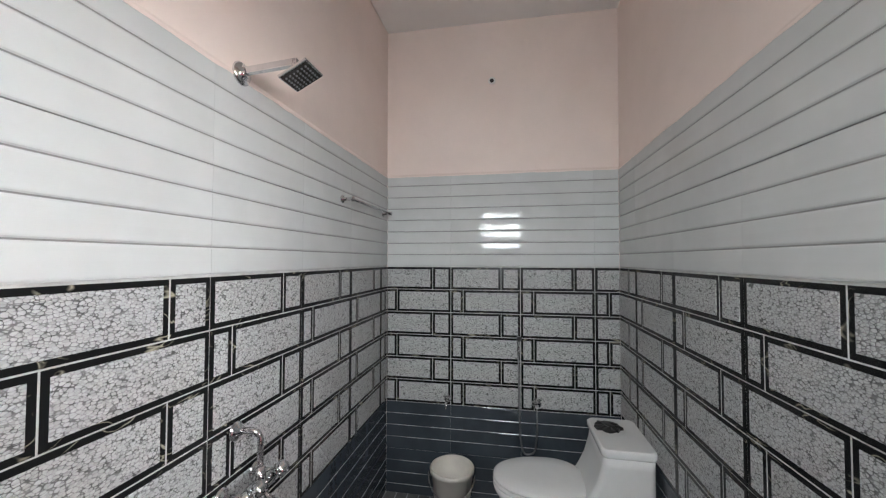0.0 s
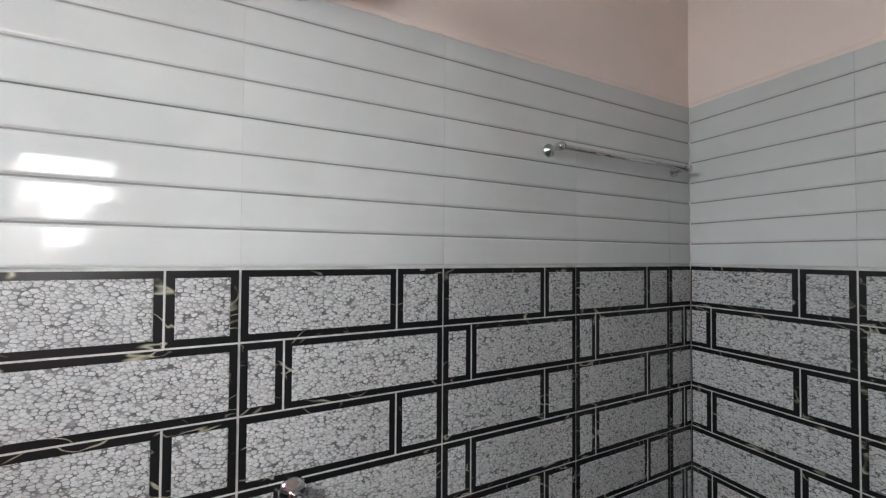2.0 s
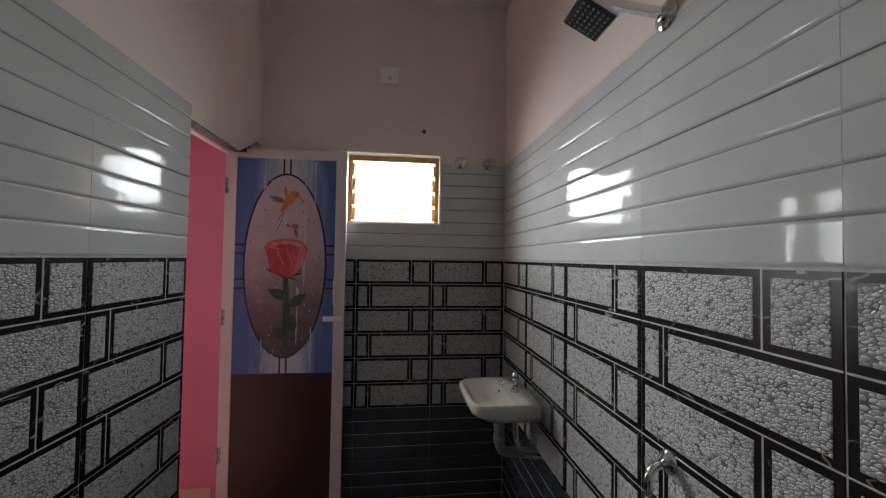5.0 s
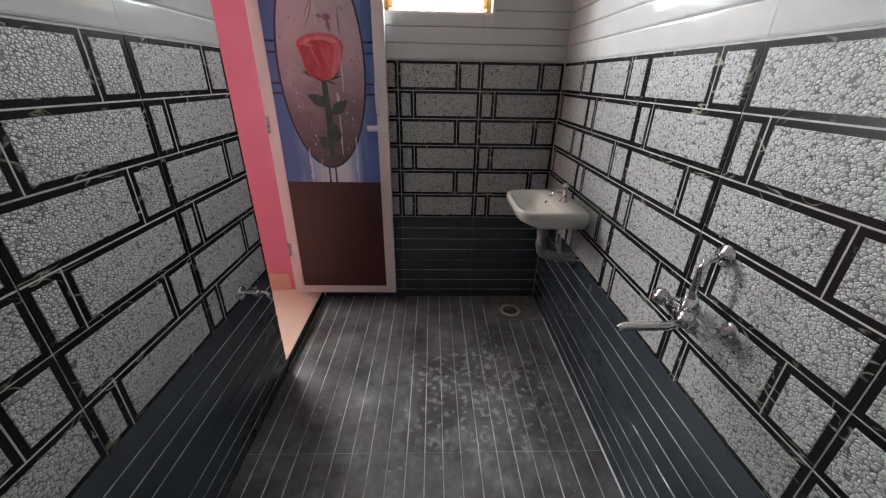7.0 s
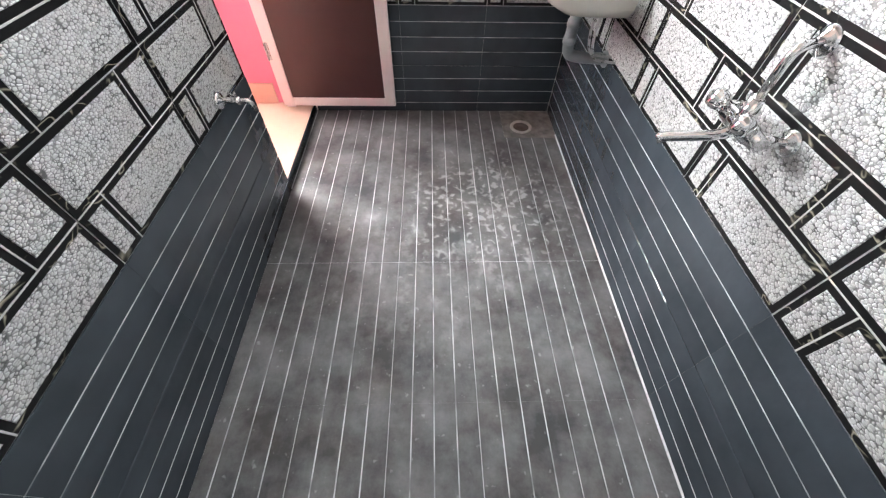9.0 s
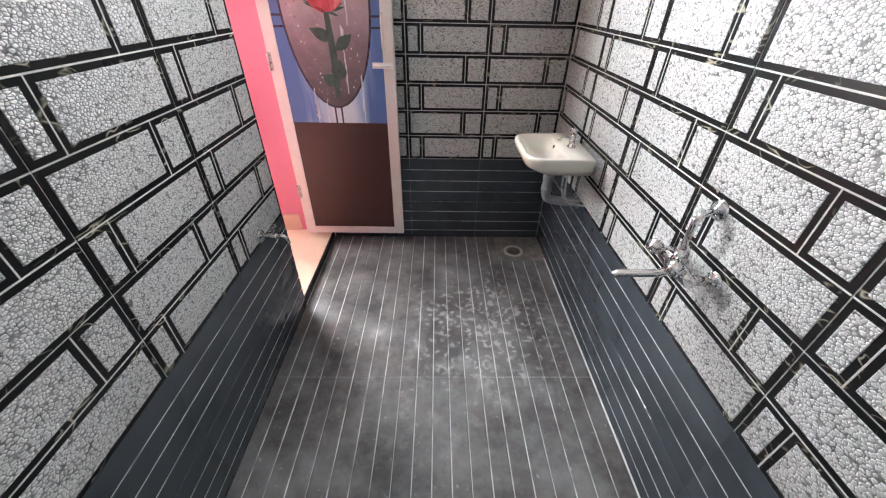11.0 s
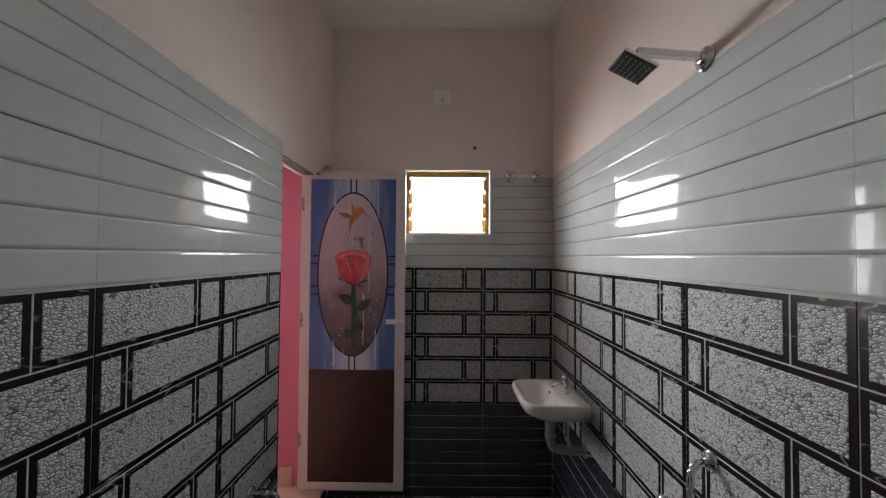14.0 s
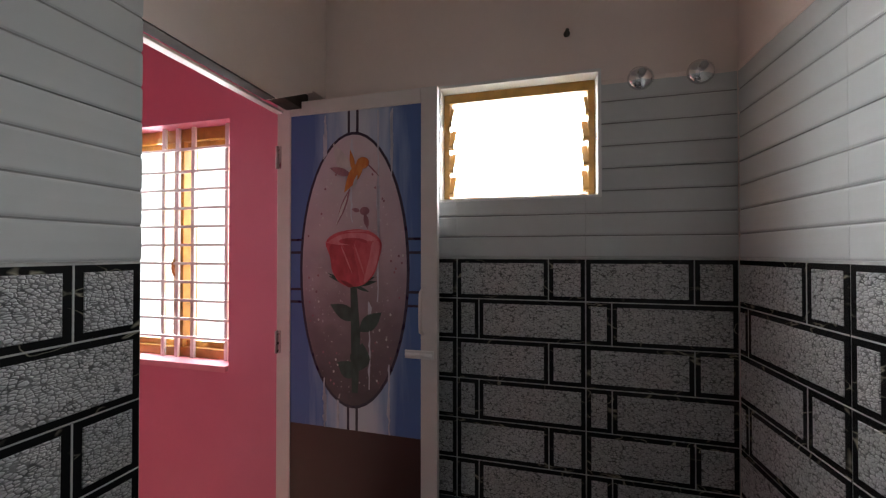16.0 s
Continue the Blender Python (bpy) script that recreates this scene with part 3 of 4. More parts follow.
for x in (BX0 + 0.065, BX0 + 0.262, BX0 + 0.358, BX0 + 0.443, BX0 + 0.72, BX0 + 0.86, BX1 - 0.06):
    box_part("upright_bar", IRON, grille, x - 0.01, x + 0.01, -0.062, -0.05, BZ0, BZ1)
for i in range(11):
    z = 1.116 + i * 0.0885 + (0.02 if i == 10 else 0.0)
    box_part("cross_bar", IRON, grille, BX0, BX1, -0.049, -0.04, z - 0.006, z + 0.006)
bm = bmesh.new()
tube_into(bm, [(BX0 + 0.37, -0.07 + 0.03 * math.sin(a), 1.45 + 0.05 * math.cos(a)) for a in [math.pi * i / 8 for i in range(9)]], 0.006, 8)
part("casement_handle", bm, OCHRE, window2)

# ---- door frame and door ----
FX0, FX1 = 1.585, 1.646
door_frame = tagged(new("door_frame"), "white plastic door frame set in the opening", "door frame", "", "structure")
box_part("hinge_post", PVC, door_frame, FX0 + 0.01, FX1, 0.002, 0.05, BED_FZ, 2.165, bevel=0.002)
box_part("latch_post", PVC, door_frame, FX0, FX1, DOOR_Y - 0.045, DOOR_Y - 0.001, BED_FZ, 2.09, bevel=0.002)
box_part("head", PVC, door_frame, FX0 + 0.03, FX1, 0.05, DOOR_Y - 0.045, 2.082, 2.092, bevel=0.002)

DW, DZ0, DZ1, DT = 0.671, 0.09, 2.122, 0.03
door = tagged(new("door_1"), "open white plastic door with a printed rose panel over a brown panel", "door", "", "structure")
door.matrix_world = pose(1.642, 0.095, 0, 0, 0, 179.6)
# local: x from hinge to free edge, y away from the room, so the printed face is at y = 0
ST, RT, RB = 0.062, 0.055, 0.05
z_mid = DZ0 + 0.758
box_part("stile", PVC, door, 0, ST, 0, DT, DZ0, DZ1, bevel=0.003)
box_part("stile", PVC, door, DW - ST, DW, 0, DT, DZ0, DZ1, bevel=0.003)
box_part("rail", PVC, door, ST, DW - ST, 0, DT, DZ1 - RT, DZ1, bevel=0.003)
box_part("rail", PVC, door, ST, DW - ST, 0, DT, DZ0, DZ0 + RB, bevel=0.003)
BROWN = plain("brown_laminate", (0.05, 0.014, 0.013), 0.42, vary=0.06, scale=3)
box_part("lower_panel", BROWN, door, ST, DW - ST, 0.005, 0.025, DZ0 + RB, z_mid, "dark brown laminate panel")


def blue_print():
    k = Mat("blue_streaked_print", 0.5)
    p = k.coords()
    sep = k.node("ShaderNodeSeparateXYZ", Vector=p)
    streak = k.noise(k.stretch(p, (1, 1, 0.12)), 16, 3)
    mid = k.math("ABSOLUTE", k.math("SUBTRACT", sep.outputs["X"], DW / 2 + 0.02))
    f = k.math("ADD", k.math("MULTIPLY", mid, 4.2), k.math("MULTIPLY", k.math("SUBTRACT", streak, 0.5), 0.9))
    k.set("Base Color", k.ramp(f, (0.2, (0.55, 0.59, 0.68)), (0.5, (0.29, 0.38, 0.58)), (0.85, (0.075, 0.145, 0.37))))
    return k.m


def oval_print():
    k = Mat("misty_oval_print", 0.5)
    p = k.coords()
    z = k.node("ShaderNodeSeparateXYZ", Vector=p).outputs["Z"]
    f = k.math("ADD", k.math("MULTIPLY", k.math("SUBTRACT", z, z_mid), 0.8), k.math("MULTIPLY", k.math("SUBTRACT", k.noise(p, 9, 4), 0.5), 0.25))
    c = k.ramp(f, (0.06, (0.05, 0.036, 0.044)), (0.3, (0.19, 0.13, 0.15)), (0.55, (0.45, 0.34, 0.38)), (0.9, (0.62, 0.53, 0.58)))
    drops = k.ramp(k.noise(p, 70, 1), (0.7, 0.0), (0.75, 0.5))
    k.set("Base Color", k.mix(drops, c, (0.7, 0.62, 0.65)))
    return k.m


def petal_print(name, dark, light):
    k = Mat(name, 0.5)
    p = k.coords()
    k.set("Base Color", k.ramp(k.noise(k.stretch(p, (1, 1, 0.5)), 26, 3), (0.3, dark), (0.7, light)))
    return k.m


print_panel = box_part("printed_panel", blue_print(), door, ST, DW - ST, 0.005, 0.025, z_mid, DZ1 - RT, "blue print with a rose in an oval")
cx, cz, ra, rb = DW / 2, (z_mid + DZ1 - RT) / 2, 0.23, 0.527
INK = plain("dark_purple_ink", (0.025, 0.012, 0.04), 0.3)


def flat_shape(name, pts, mat, depth, label=""):
    """A flat printed shape; pts are (x, z) in the door's own frame, depth is how far it stands off the panel."""
    bm = bmesh.new()
    y = 0.005 - depth
    loft_into(bm, [[(x, y, z) for x, z in pts], [(x, 0.0052, z) for x, z in pts]], smooth=False)
    bmesh.ops.triangulate(bm, faces=bm.faces)
    return part(name, bm, mat, print_panel, label)


def oval_pts(x, z, a, b, n=48, turn=0.0):
    ct, st = math.cos(turn), math.sin(turn)
    return [(x + a * math.cos(q) * ct - b * math.sin(q) * st, z + a * math.cos(q) * st + b * math.sin(q) * ct) for q in (2 * math.pi * i / n for i in range(n))]


for dx in (-0.018, 0.018):
    for z0, z1 in ((z_mid, cz - rb + 0.02), (cz + rb - 0.02, DZ1 - RT)):
        flat_shape("print_line", [(cx + dx - 0.005, z0), (cx + dx + 0.005, z0), (cx + dx + 0.005, z1), (cx + dx - 0.005, z1)], INK, 0.0006)
for z in (cz + 0.115, cz + 0.065, cz - 0.08, cz - 0.13):
    for x0, x1 in ((ST, cx - ra + 0.01), (cx + ra - 0.01, DW - ST)):
        flat_shape("print_line", [(x0, z - 0.005), (x1, z - 0.005), (x1, z + 0.005), (x0, z + 0.005)], INK, 0.0006)
flat_shape("print_ring", oval_pts(cx, cz, ra, rb), INK, 0.0010)
flat_shape("print_oval", oval_pts(cx, cz, ra - 0.011, rb - 0.011), oval_print(), 0.0014)
GREEN = petal_print("leaf_print", (0.02, 0.035, 0.03), (0.05, 0.09, 0.075))
# the door is seen with its hinge side first, so x grows towards the window
rose = (cx + 0.003, cz + 0.045)
flat_shape("print_stem", [(rose[0] - 0.012, rose[1] - 0.1), (rose[0] + 0.014, rose[1] - 0.1), (rose[0] + 0.03, rose[1] - 0.3), (rose[0] + 0.02, cz - rb + 0.06), (rose[0] - 0.005, cz - rb + 0.06), (rose[0] + 0.006, rose[1] - 0.3)], GREEN, 0.0018)


def leaf_pts(x, z, length, width, turn):
    up = [(length * s, width * math.sin(math.pi * s) * (1 - 0.35 * s)) for s in [i / 8 for i in range(9)]]
    dn = [(a, -b) for a, b in up[-2:0:-1]]
    ct, st = math.cos(turn), math.sin(turn)
    return [(x + a * ct - b * st, z + a * st + b * ct) for a, b in up + dn]


for x, z, ln, wd, an in ((rose[0] + 0.02, rose[1] - 0.235, 0.13, 0.035, 155), (rose[0] + 0.025, rose[1] - 0.28, 0.12, 0.035, 40), (rose[0] + 0.02, rose[1] - 0.43, 0.11, 0.05, 80), (rose[0] + 0.02, rose[1] - 0.45, 0.1, 0.04, 150),
                         (rose[0], rose[1] - 0.1, 0.11, 0.012, 165), (rose[0], rose[1] - 0.105, 0.1, 0.012, 10)):
    flat_shape("print_leaf", leaf_pts(x, z, ln, wd, radians(an)), GREEN, 0.0021)
RED = petal_print("rose_dark_print", (0.35, 0.02, 0.035), (0.6, 0.06, 0.09))
ROSE = petal_print("rose_print", (0.5, 0.035, 0.06), (0.66, 0.11, 0.14))
BLUSH = petal_print("rose_light_print", (0.6, 0.10, 0.13), (0.74, 0.26, 0.3))
DEEP = petal_print("rose_shadow_print", (0.16, 0.008, 0.016), (0.3, 0.02, 0.035))


def rounded(pts, steps=4):
    """A closed smooth outline through the given corners."""
    out, n = [], len(pts)
    for i in range(n):
        p0, p1, p2, p3 = (pts[(i + j - 1) % n] for j in range(4))
        for k in range(steps):
            q = k / steps
            out.append(tuple(0.5 * (2 * b + (c - a) * q + (2 * a - 5 * b + 4 * c - d) * q * q + (3 * b - a - 3 * c + d) * q ** 3) for a, b, c, d in zip(p0, p1, p2, p3)))
    return out


rx, rz = rose
for depth, mat, corners in (
        (0.0024, ROSE, ((-0.118, 0.058), (-0.085, 0.09), (-0.035, 0.104), (0.03, 0.108), (0.085, 0.092), (0.116, 0.055), (0.106, -0.005), (0.086, -0.06), (0.045, -0.1), (0.0, -0.11), (-0.05, -0.1), (-0.088, -0.055), (-0.098, 0.0))),
        (0.0027, BLUSH, ((-0.108, 0.06), (-0.06, 0.086), (0.0, 0.095), (0.06, 0.09), (0.1, 0.066), (0.05, 0.062), (-0.02, 0.066), (-0.07, 0.056))),
        (0.0030, RED, ((-0.06, 0.066), (-0.01, 0.076), (0.045, 0.07), (0.06, 0.052), (0.028, 0.03), (0.0, 0.042), (-0.03, 0.04))),
        (0.0033, RED, ((-0.1, 0.045), (-0.06, 0.054), (-0.036, 0.026), (-0.022, -0.045), (-0.006, -0.104), (-0.052, -0.094), (-0.086, -0.052), (-0.097, 0.0))),
        (0.0035, RED, ((-0.035, 0.05), (-0.002, 0.04), (0.014, -0.01), (0.036, -0.092), (-0.004, -0.106), (-0.018, -0.05), (-0.034, 0.012))),
        (0.0038, ROSE, ((0.01, 0.066), (0.05, 0.056), (0.074, 0.062), (0.07, 0.0), (0.05, -0.07), (0.03, -0.098), (0.022, -0.05), (0.006, 0.01))),
        (0.0041, BLUSH, ((0.108, 0.056), (0.08, 0.058), (0.07, 0.01), (0.054, -0.05), (0.046, -0.094), (0.078, -0.064), (0.1, -0.008))),
        (0.0044, DEEP, ((-0.05, -0.088), (-0.025, -0.092), (0.0, -0.108), (-0.02, -0.112)))):
    flat_shape("print_petal", rounded([(rx + x, rz + z) for x, z in corners]), mat, depth)
for x, z, ln, wd, an in ((rx - 0.052, rz + 0.05, 0.12, 0.004, -66), (rx + 0.004, rz + 0.055, 0.14, 0.004, -70), (rx - 0.122, rz + 0.06, 0.11, 0.005, -6), (rx + 0.1, rz + 0.06, 0.14, 0.004, -110), (rx - 0.03, rz + 0.1, 0.11, 0.004, 2)):
    flat_shape("print_petal", leaf_pts(x, z, ln, wd, radians(an)), BLUSH, 0.0047)
for an, ln in ((158, 0.12), (20, 0.1), (-20, 0.07)):
    flat_shape("print_leaf", leaf_pts(rx, rz - 0.104, ln, 0.008, radians(an)), GREEN, 0.0022)
ORANGE = petal_print("orange_print", (0.5, 0.11, 0.02), (0.68, 0.3, 0.06))
PALE = petal_print("pale_print", (0.5, 0.45, 0.46), (0.66, 0.62, 0.6))
MAUVE = petal_print("mauve_print", (0.2, 0.08, 0.11), (0.38, 0.17, 0.21))
for pts, mat, d in ((leaf_pts(cx - 0.005, cz + 0.34, 0.17, 0.03, radians(118)), PALE, 0.0022),
                    (leaf_pts(cx - 0.005, cz + 0.36, 0.1, 0.018, radians(160)), MAUVE, 0.0025),
                    (leaf_pts(cx + 0.005, cz + 0.37, 0.09, 0.012, radians(100)), ORANGE, 0.0026),
                    (leaf_pts(cx - 0.012, cz + 0.31, 0.15, 0.013, radians(-112)), MAUVE, 0.0024),
                    (leaf_pts(cx - 0.02, cz + 0.29, 0.13, 0.007, radians(-113)), PALE, 0.0026),
                    (leaf_pts(cx + 0.048, cz + 0.425, 0.155, 0.028, radians(-123)), ORANGE, 0.0029),
                    (oval_pts(cx + 0.042, cz + 0.405, 0.026, 0.022, 20), ORANGE, 0.0032),
                    (leaf_pts(cx + 0.058, cz + 0.404, 0.075, 0.004, radians(-46)), MAUVE, 0.0031),
                    (leaf_pts(cx + 0.02, cz + 0.36, 0.06, 0.008, radians(-110)), PALE, 0.0034),
                    (oval_pts(cx + 0.05, cz + 0.222, 0.02, 0.016, 14), MAUVE, 0.0022),
                    (leaf_pts(cx + 0.03, cz + 0.222, 0.035, 0.01, radians(165)), MAUVE, 0.0024),
                    (leaf_pts(cx + 0.05, cz + 0.215, 0.065, 0.012, radians(-78)), MAUVE, 0.0025)):
    flat_shape("print_shape", pts, mat, d)
TRICKLE = plain("pale_trickle_print", (0.6, 0.6, 0.68), 0.3)
rng = random.Random(4)
for x, z0, z1 in ((cx + 0.105, cz - 0.12, cz + 0.6), (cx - 0.12, cz + 0.42, cz + 0.6), (cx - 0.12, z_mid, cz - 0.42), (cx + 0.16, cz + 0.33, cz + 0.6), (cx + 0.15, z_mid, cz - 0.35), (cx - 0.005, cz + 0.18, cz + 0.5), (cx - 0.06, z_mid, cz - 0.5), (cx + 0.07, cz - 0.45, cz - 0.12)):
    n = 14
    zs = [max(z_mid, min(DZ1 - RT, z0 + (z1 - z0) * i / n)) for i in range(n + 1)]
    xs = [x + 0.009 * math.sin(9 * i + x * 40) * rng.random() for i in range(n + 1)]
    flat_shape("print_trickle", [(a - 0.0022, b) for a, b in zip(xs, zs)] + [(a + 0.0022, b) for a, b in reversed(list(zip(xs, zs)))], TRICKLE, 0.0019)
for i in range(44):
    s = rng.choice((-1, 1))
    q, r = rng.uniform(-1.2, 1.2), rng.uniform(0.62, 0.9)
    flat_shape("print_drop", oval_pts(cx + s * (ra * r) * math.cos(q), cz - 0.02 + (rb * r) * math.sin(q), 0.004, 0.005, 8), MAUVE if i % 3 else PALE, 0.0018)
# handle and bolt on the free stile
bm = bmesh.new()
hx = DW - 0.054
tube_into(bm, [(hx, 0.0, 1.39), (hx, -0.025, 1.38), (hx, -0.03, 1.34), (hx, -0.03, 1.28), (hx, -0.025, 1.24), (hx, 0.0, 1.23)], 0.007, 8)
part("handle", bm, PVC, door, "white plastic pull handle")
bm = bmesh.new()
box_into(bm, DW - 0.12, DW - 0.012, -0.008, 0.0, 1.14, 1.17, 0, 0.002)
tube_into(bm, [(DW - 0.115, -0.014, 1.155), (DW - 0.018, -0.014, 1.155)], 0.007, 8)
tube_into(bm, [(DW - 0.06, -0.014, 1.155), (DW - 0.06, -0.035, 1.157)], 0.006, 8)
part("bolt", bm, IRON, door, "pale metal sliding bolt")
for z in (0.36, 1.12, 1.86):
    bm = bmesh.new()
    tube_into(bm, [(0.004, -0.006, z), (0.004, -0.006, z + 0.09)], 0.006, 8)
    box_into(bm, 0.004, 0.02, -0.003, 0.0, z, z + 0.09)
    part("hinge", bm, STEEL, door)


# ---- sanitary ware and fittings ----
def bend(points, steps=5):
    """Rounds the corners of a line of points."""
    p = [Vector(q) for q in points]
    out = [p[0]]
    for a, b, c in zip(p, p[1:], p[2:]):
        r = min((a - b).length, (c - b).length) * 0.45
        s, e = b + (a - b).normalized() * r, b + (c - b).normalized() * r
        out += [s.lerp(b, i / steps).lerp(b.lerp(e, i / steps), i / steps) for i in range(steps + 1)]
    return out + [p[-1]]


def on_wall(side, u, z):
    """A matrix at a wall's face: x to the right along it, y up, z into the room."""
    return FRAMES[side] @ Matrix.Translation((u, z, 0))


FLANGE = [(0.001, 0.0), (0.030, 0.0), (0.030, 0.004), (0.024, 0.010), (0.014, 0.014), (0.010, 0.02), (0.001, 0.02)]


# wash basin hung on the west wall
def d_outline(scale_d, scale_w, z, shift=0.0, back=0.0, depth=0.305, half=0.19):
    """A D shape: straight along the wall, rounded towards the room."""
    pts = []
    n = 44
    for i in range(n):
        q = math.pi * (i / (n - 1) - 0.5)
        c, s = math.cos(q), math.sin(q)
        x = back + shift + (depth * scale_d - back) * math.copysign(abs(c) ** 0.32, c) if c > 1e-6 else back + shift
        pts.append((x, half * scale_w * math.copysign(abs(s) ** 0.36, s), z))
    return pts


basin = thing("wash_basin", "small cream ceramic wall basin in the corner, no pedestal", "basin", (0.05, 0.572, 0.0))
bm = bmesh.new()
loft_into(bm, [d_outline(0.5, 0.52, 0.796), d_outline(0.76, 0.8, 0.808), d_outline(0.94, 0.955, 0.84), d_outline(1.0, 1.0, 0.875), d_outline(1.0, 1.0, 0.889), d_outline(0.985, 0.985, 0.896),
               d_outline(0.93, 0.88, 0.894, back=0.105), d_outline(0.88, 0.82, 0.872, back=0.115), d_outline(0.78, 0.66, 0.836, back=0.13), d_outline(0.62, 0.32, 0.82, back=0.15)])
part("bowl", bm, CREAM_CERAMIC, basin)
bm = bmesh.new()
lathe_into(bm, [(0.001, 0.0), (0.022, 0.0), (0.024, 0.003), (0.015, 0.004), (0.001, 0.003)], Matrix.Translation((0.19, 0.0, 0.821)), 16)
part("waste_fitting", bm, STEEL, basin, "metal waste ring")
bm = bmesh.new()
lathe_into(bm, [(0.001, 0.0), (0.008, 0.0), (0.008, 0.002), (0.001, 0.002)], pose(0.118, -0.05, 0.872, 0, 70, 0), 12)
part("overflow", bm, DARK_HOLE, basin, "dark overflow hole")
bm = bmesh.new()
lathe_into(bm, [(0.001, 0.0), (0.026, 0.0), (0.026, 0.006), (0.017, 0.012), (0.014, 0.05), (0.017, 0.06), (0.017, 0.075), (0.001, 0.08)], Matrix.Translation((0.06, 0.02, 0.895)), 18)
tube_into(bm, bend([(0.06, 0.02, 0.94), (0.10, 0.02, 0.955), (0.135, 0.02, 0.945), (0.14, 0.02, 0.925)]), 0.009, 10)
lathe_into(bm, [(0.001, 0.0), (0.007, 0.0), (0.007, 0.012), (0.02, 0.014), (0.021, 0.026), (0.014, 0.032), (0.001, 0.033)], Matrix.Translation((0.06, 0.02, 0.974)), 8)
bmesh.ops.transform(bm, matrix=Matrix.Translation((0.06, 0.02, 0.895)) @ Matrix.Scale(0.78, 4) @ Matrix.Translation((-0.06, -0.02, -0.895)), verts=bm.verts)
part("pillar_tap", bm, CHROME, basin, "chrome pillar tap")
bm = bmesh.new()
tube_into(bm, bend([(0.12, -0.03, 0.81), (0.12, -0.04, 0.65), (0.11, -0.045, 0.592), (0.05, -0.03, 0.586), (-0.05, -0.01, 0.59)]), 0.023, 14)
for z in (0.655, 0.72):
    lathe_into(bm, [(0.001, -0.012), (0.027, -0.012), (0.027, 0.012), (0.001, 0.012)], Matrix.Translation((0.12, -0.036, z)), 16)
lathe_into(bm, [(0.001, 0), (0.035, 0), (0.033, 0.008), (0.001, 0.01)], pose(-0.05, -0.01, 0.59, 0, 90, 0), 18)
part("waste_pipe", bm, GREY_PIPE, basin, "grey plastic waste pipe")
for dy in (0.035, 0.085):
    bm = bmesh.new()
    tube_into(bm, bend([(0.07, dy, 0.81), (0.07, dy, 0.7), (0.05, dy + 0.004, 0.63), (-0.05, dy + 0.006, 0.62)]), 0.0052, 8)
    part("supply_hose", bm, STEEL, basin, "braided steel hose")

for dy in (-0.1, 0.1):
    box_part("bracket", STEEL, basin, -0.05, 0.12, dy - 0.008, dy + 0.008, 0.79, 0.83, "metal wall bracket", bevel=0.002)

# wall mixer on the west wall
mixer = thing("bath_mixer", "chrome wall mixer tap with spout and riser bend", "tap", (0.0, 1.465, 0.862))
for dy in (-0.075, 0.07):
    bm = bmesh.new()
    lathe_into(bm, FLANGE, pose(0.0, dy, 0.0, 0, 90, 0), 24)
    tube_into(bm, [(0.015, dy, 0.0), (0.07, dy * 0.9, 0.0)], [0.013, 0.016], 14)
    part("inlet", bm, CHROME, mixer)
bm = bmesh.new()
tube_into(bm, [(0.07, -0.085, 0), (0.07, -0.05, 0), (0.07, -0.045, 0), (0.07, 0.045, 0), (0.07, 0.05, 0), (0.07, 0.08, 0)], [0.017, 0.019, 0.022, 0.022, 0.019, 0.017], 16)
tube_into(bm, [(0.07, 0, -0.01), (0.07, 0, 0.06)], [0.02, 0.014], 14)
part("body", bm, CHROME, mixer)
bm = bmesh.new()
tube_into(bm, bend([(0.07, 0.0, 0.05), (0.07, 0.0, 0.165), (0.0, -0.02, 0.165)], 7), 0.0095, 12)
lathe_into(bm, FLANGE, pose(0.0, -0.02, 0.165, 0, 90, 0), 24)
part("riser_bend", bm, CHROME, mixer)
bm = bmesh.new()
tube_into(bm, bend([(0.075, 0.0, -0.015), (0.10, -0.005, -0.032), (0.2, -0.03, -0.052), (0.215, -0.034, -0.062)]), [0.014] * 2 + [0.0125] * 12, 12)
part("spout", bm, CHROME, mixer)
for dy in (-0.055, 0.05):
    bm = bmesh.new()
    m = Matrix.Translation((0.08, dy, 0.008)) @ pose(0, 0, 0, 0, 55, 0)
    lathe_into(bm, [(0.001, 0.0), (0.014, 0.0), (0.0145, 0.016), (0.019, 0.02), (0.0225, 0.03), (0.022, 0.045), (0.016, 0.052), (0.001, 0.054)], m, 18)
    part("handle", bm, CHROME, mixer)

# overhead shower
shower = thing("overhead_shower", "chrome wall arm with a small square dark shower plate", "shower", (0.0, 1.44, 2.122))
bm = bmesh.new()
lathe_into(bm, [(0.001, 0.0), (0.036, 0.0), (0.036, 0.005), (0.031, 0.011), (0.015, 0.013), (0.016, 0.02), (0.001, 0.02)], pose(0, 0, 0, 0, 90, 0), 28)
part("flange", bm, CHROME, shower)
bm = bmesh.new()
box_into(bm, 0.01, 0.195, -0.009, 0.009, -0.006, 0.016, 0, 0.003)
bmesh.ops.transform(bm, matrix=pose(0, 0, 0, 0, -4, 0), verts=bm.verts)
part("arm", bm, CHROME, shower)
bm = bmesh.new()
lathe_into(bm, [(0.001, -0.03), (0.012, -0.03), (0.014, -0.018), (0.010, -0.006), (0.010, 0.012), (0.001, 0.014)], Matrix.Translation((0.185, 0, 0.014)), 16)
part("swivel", bm, CHROME, shower)
HEAD = Matrix.Translation((0.205, 0.0, -0.024)) @ pose(0, 0, 0, 2, -27, 0)
bm = bmesh.new()
box_into(bm, -0.05, 0.05, -0.05, 0.05, -0.004, 0.006, 0, 0.003)
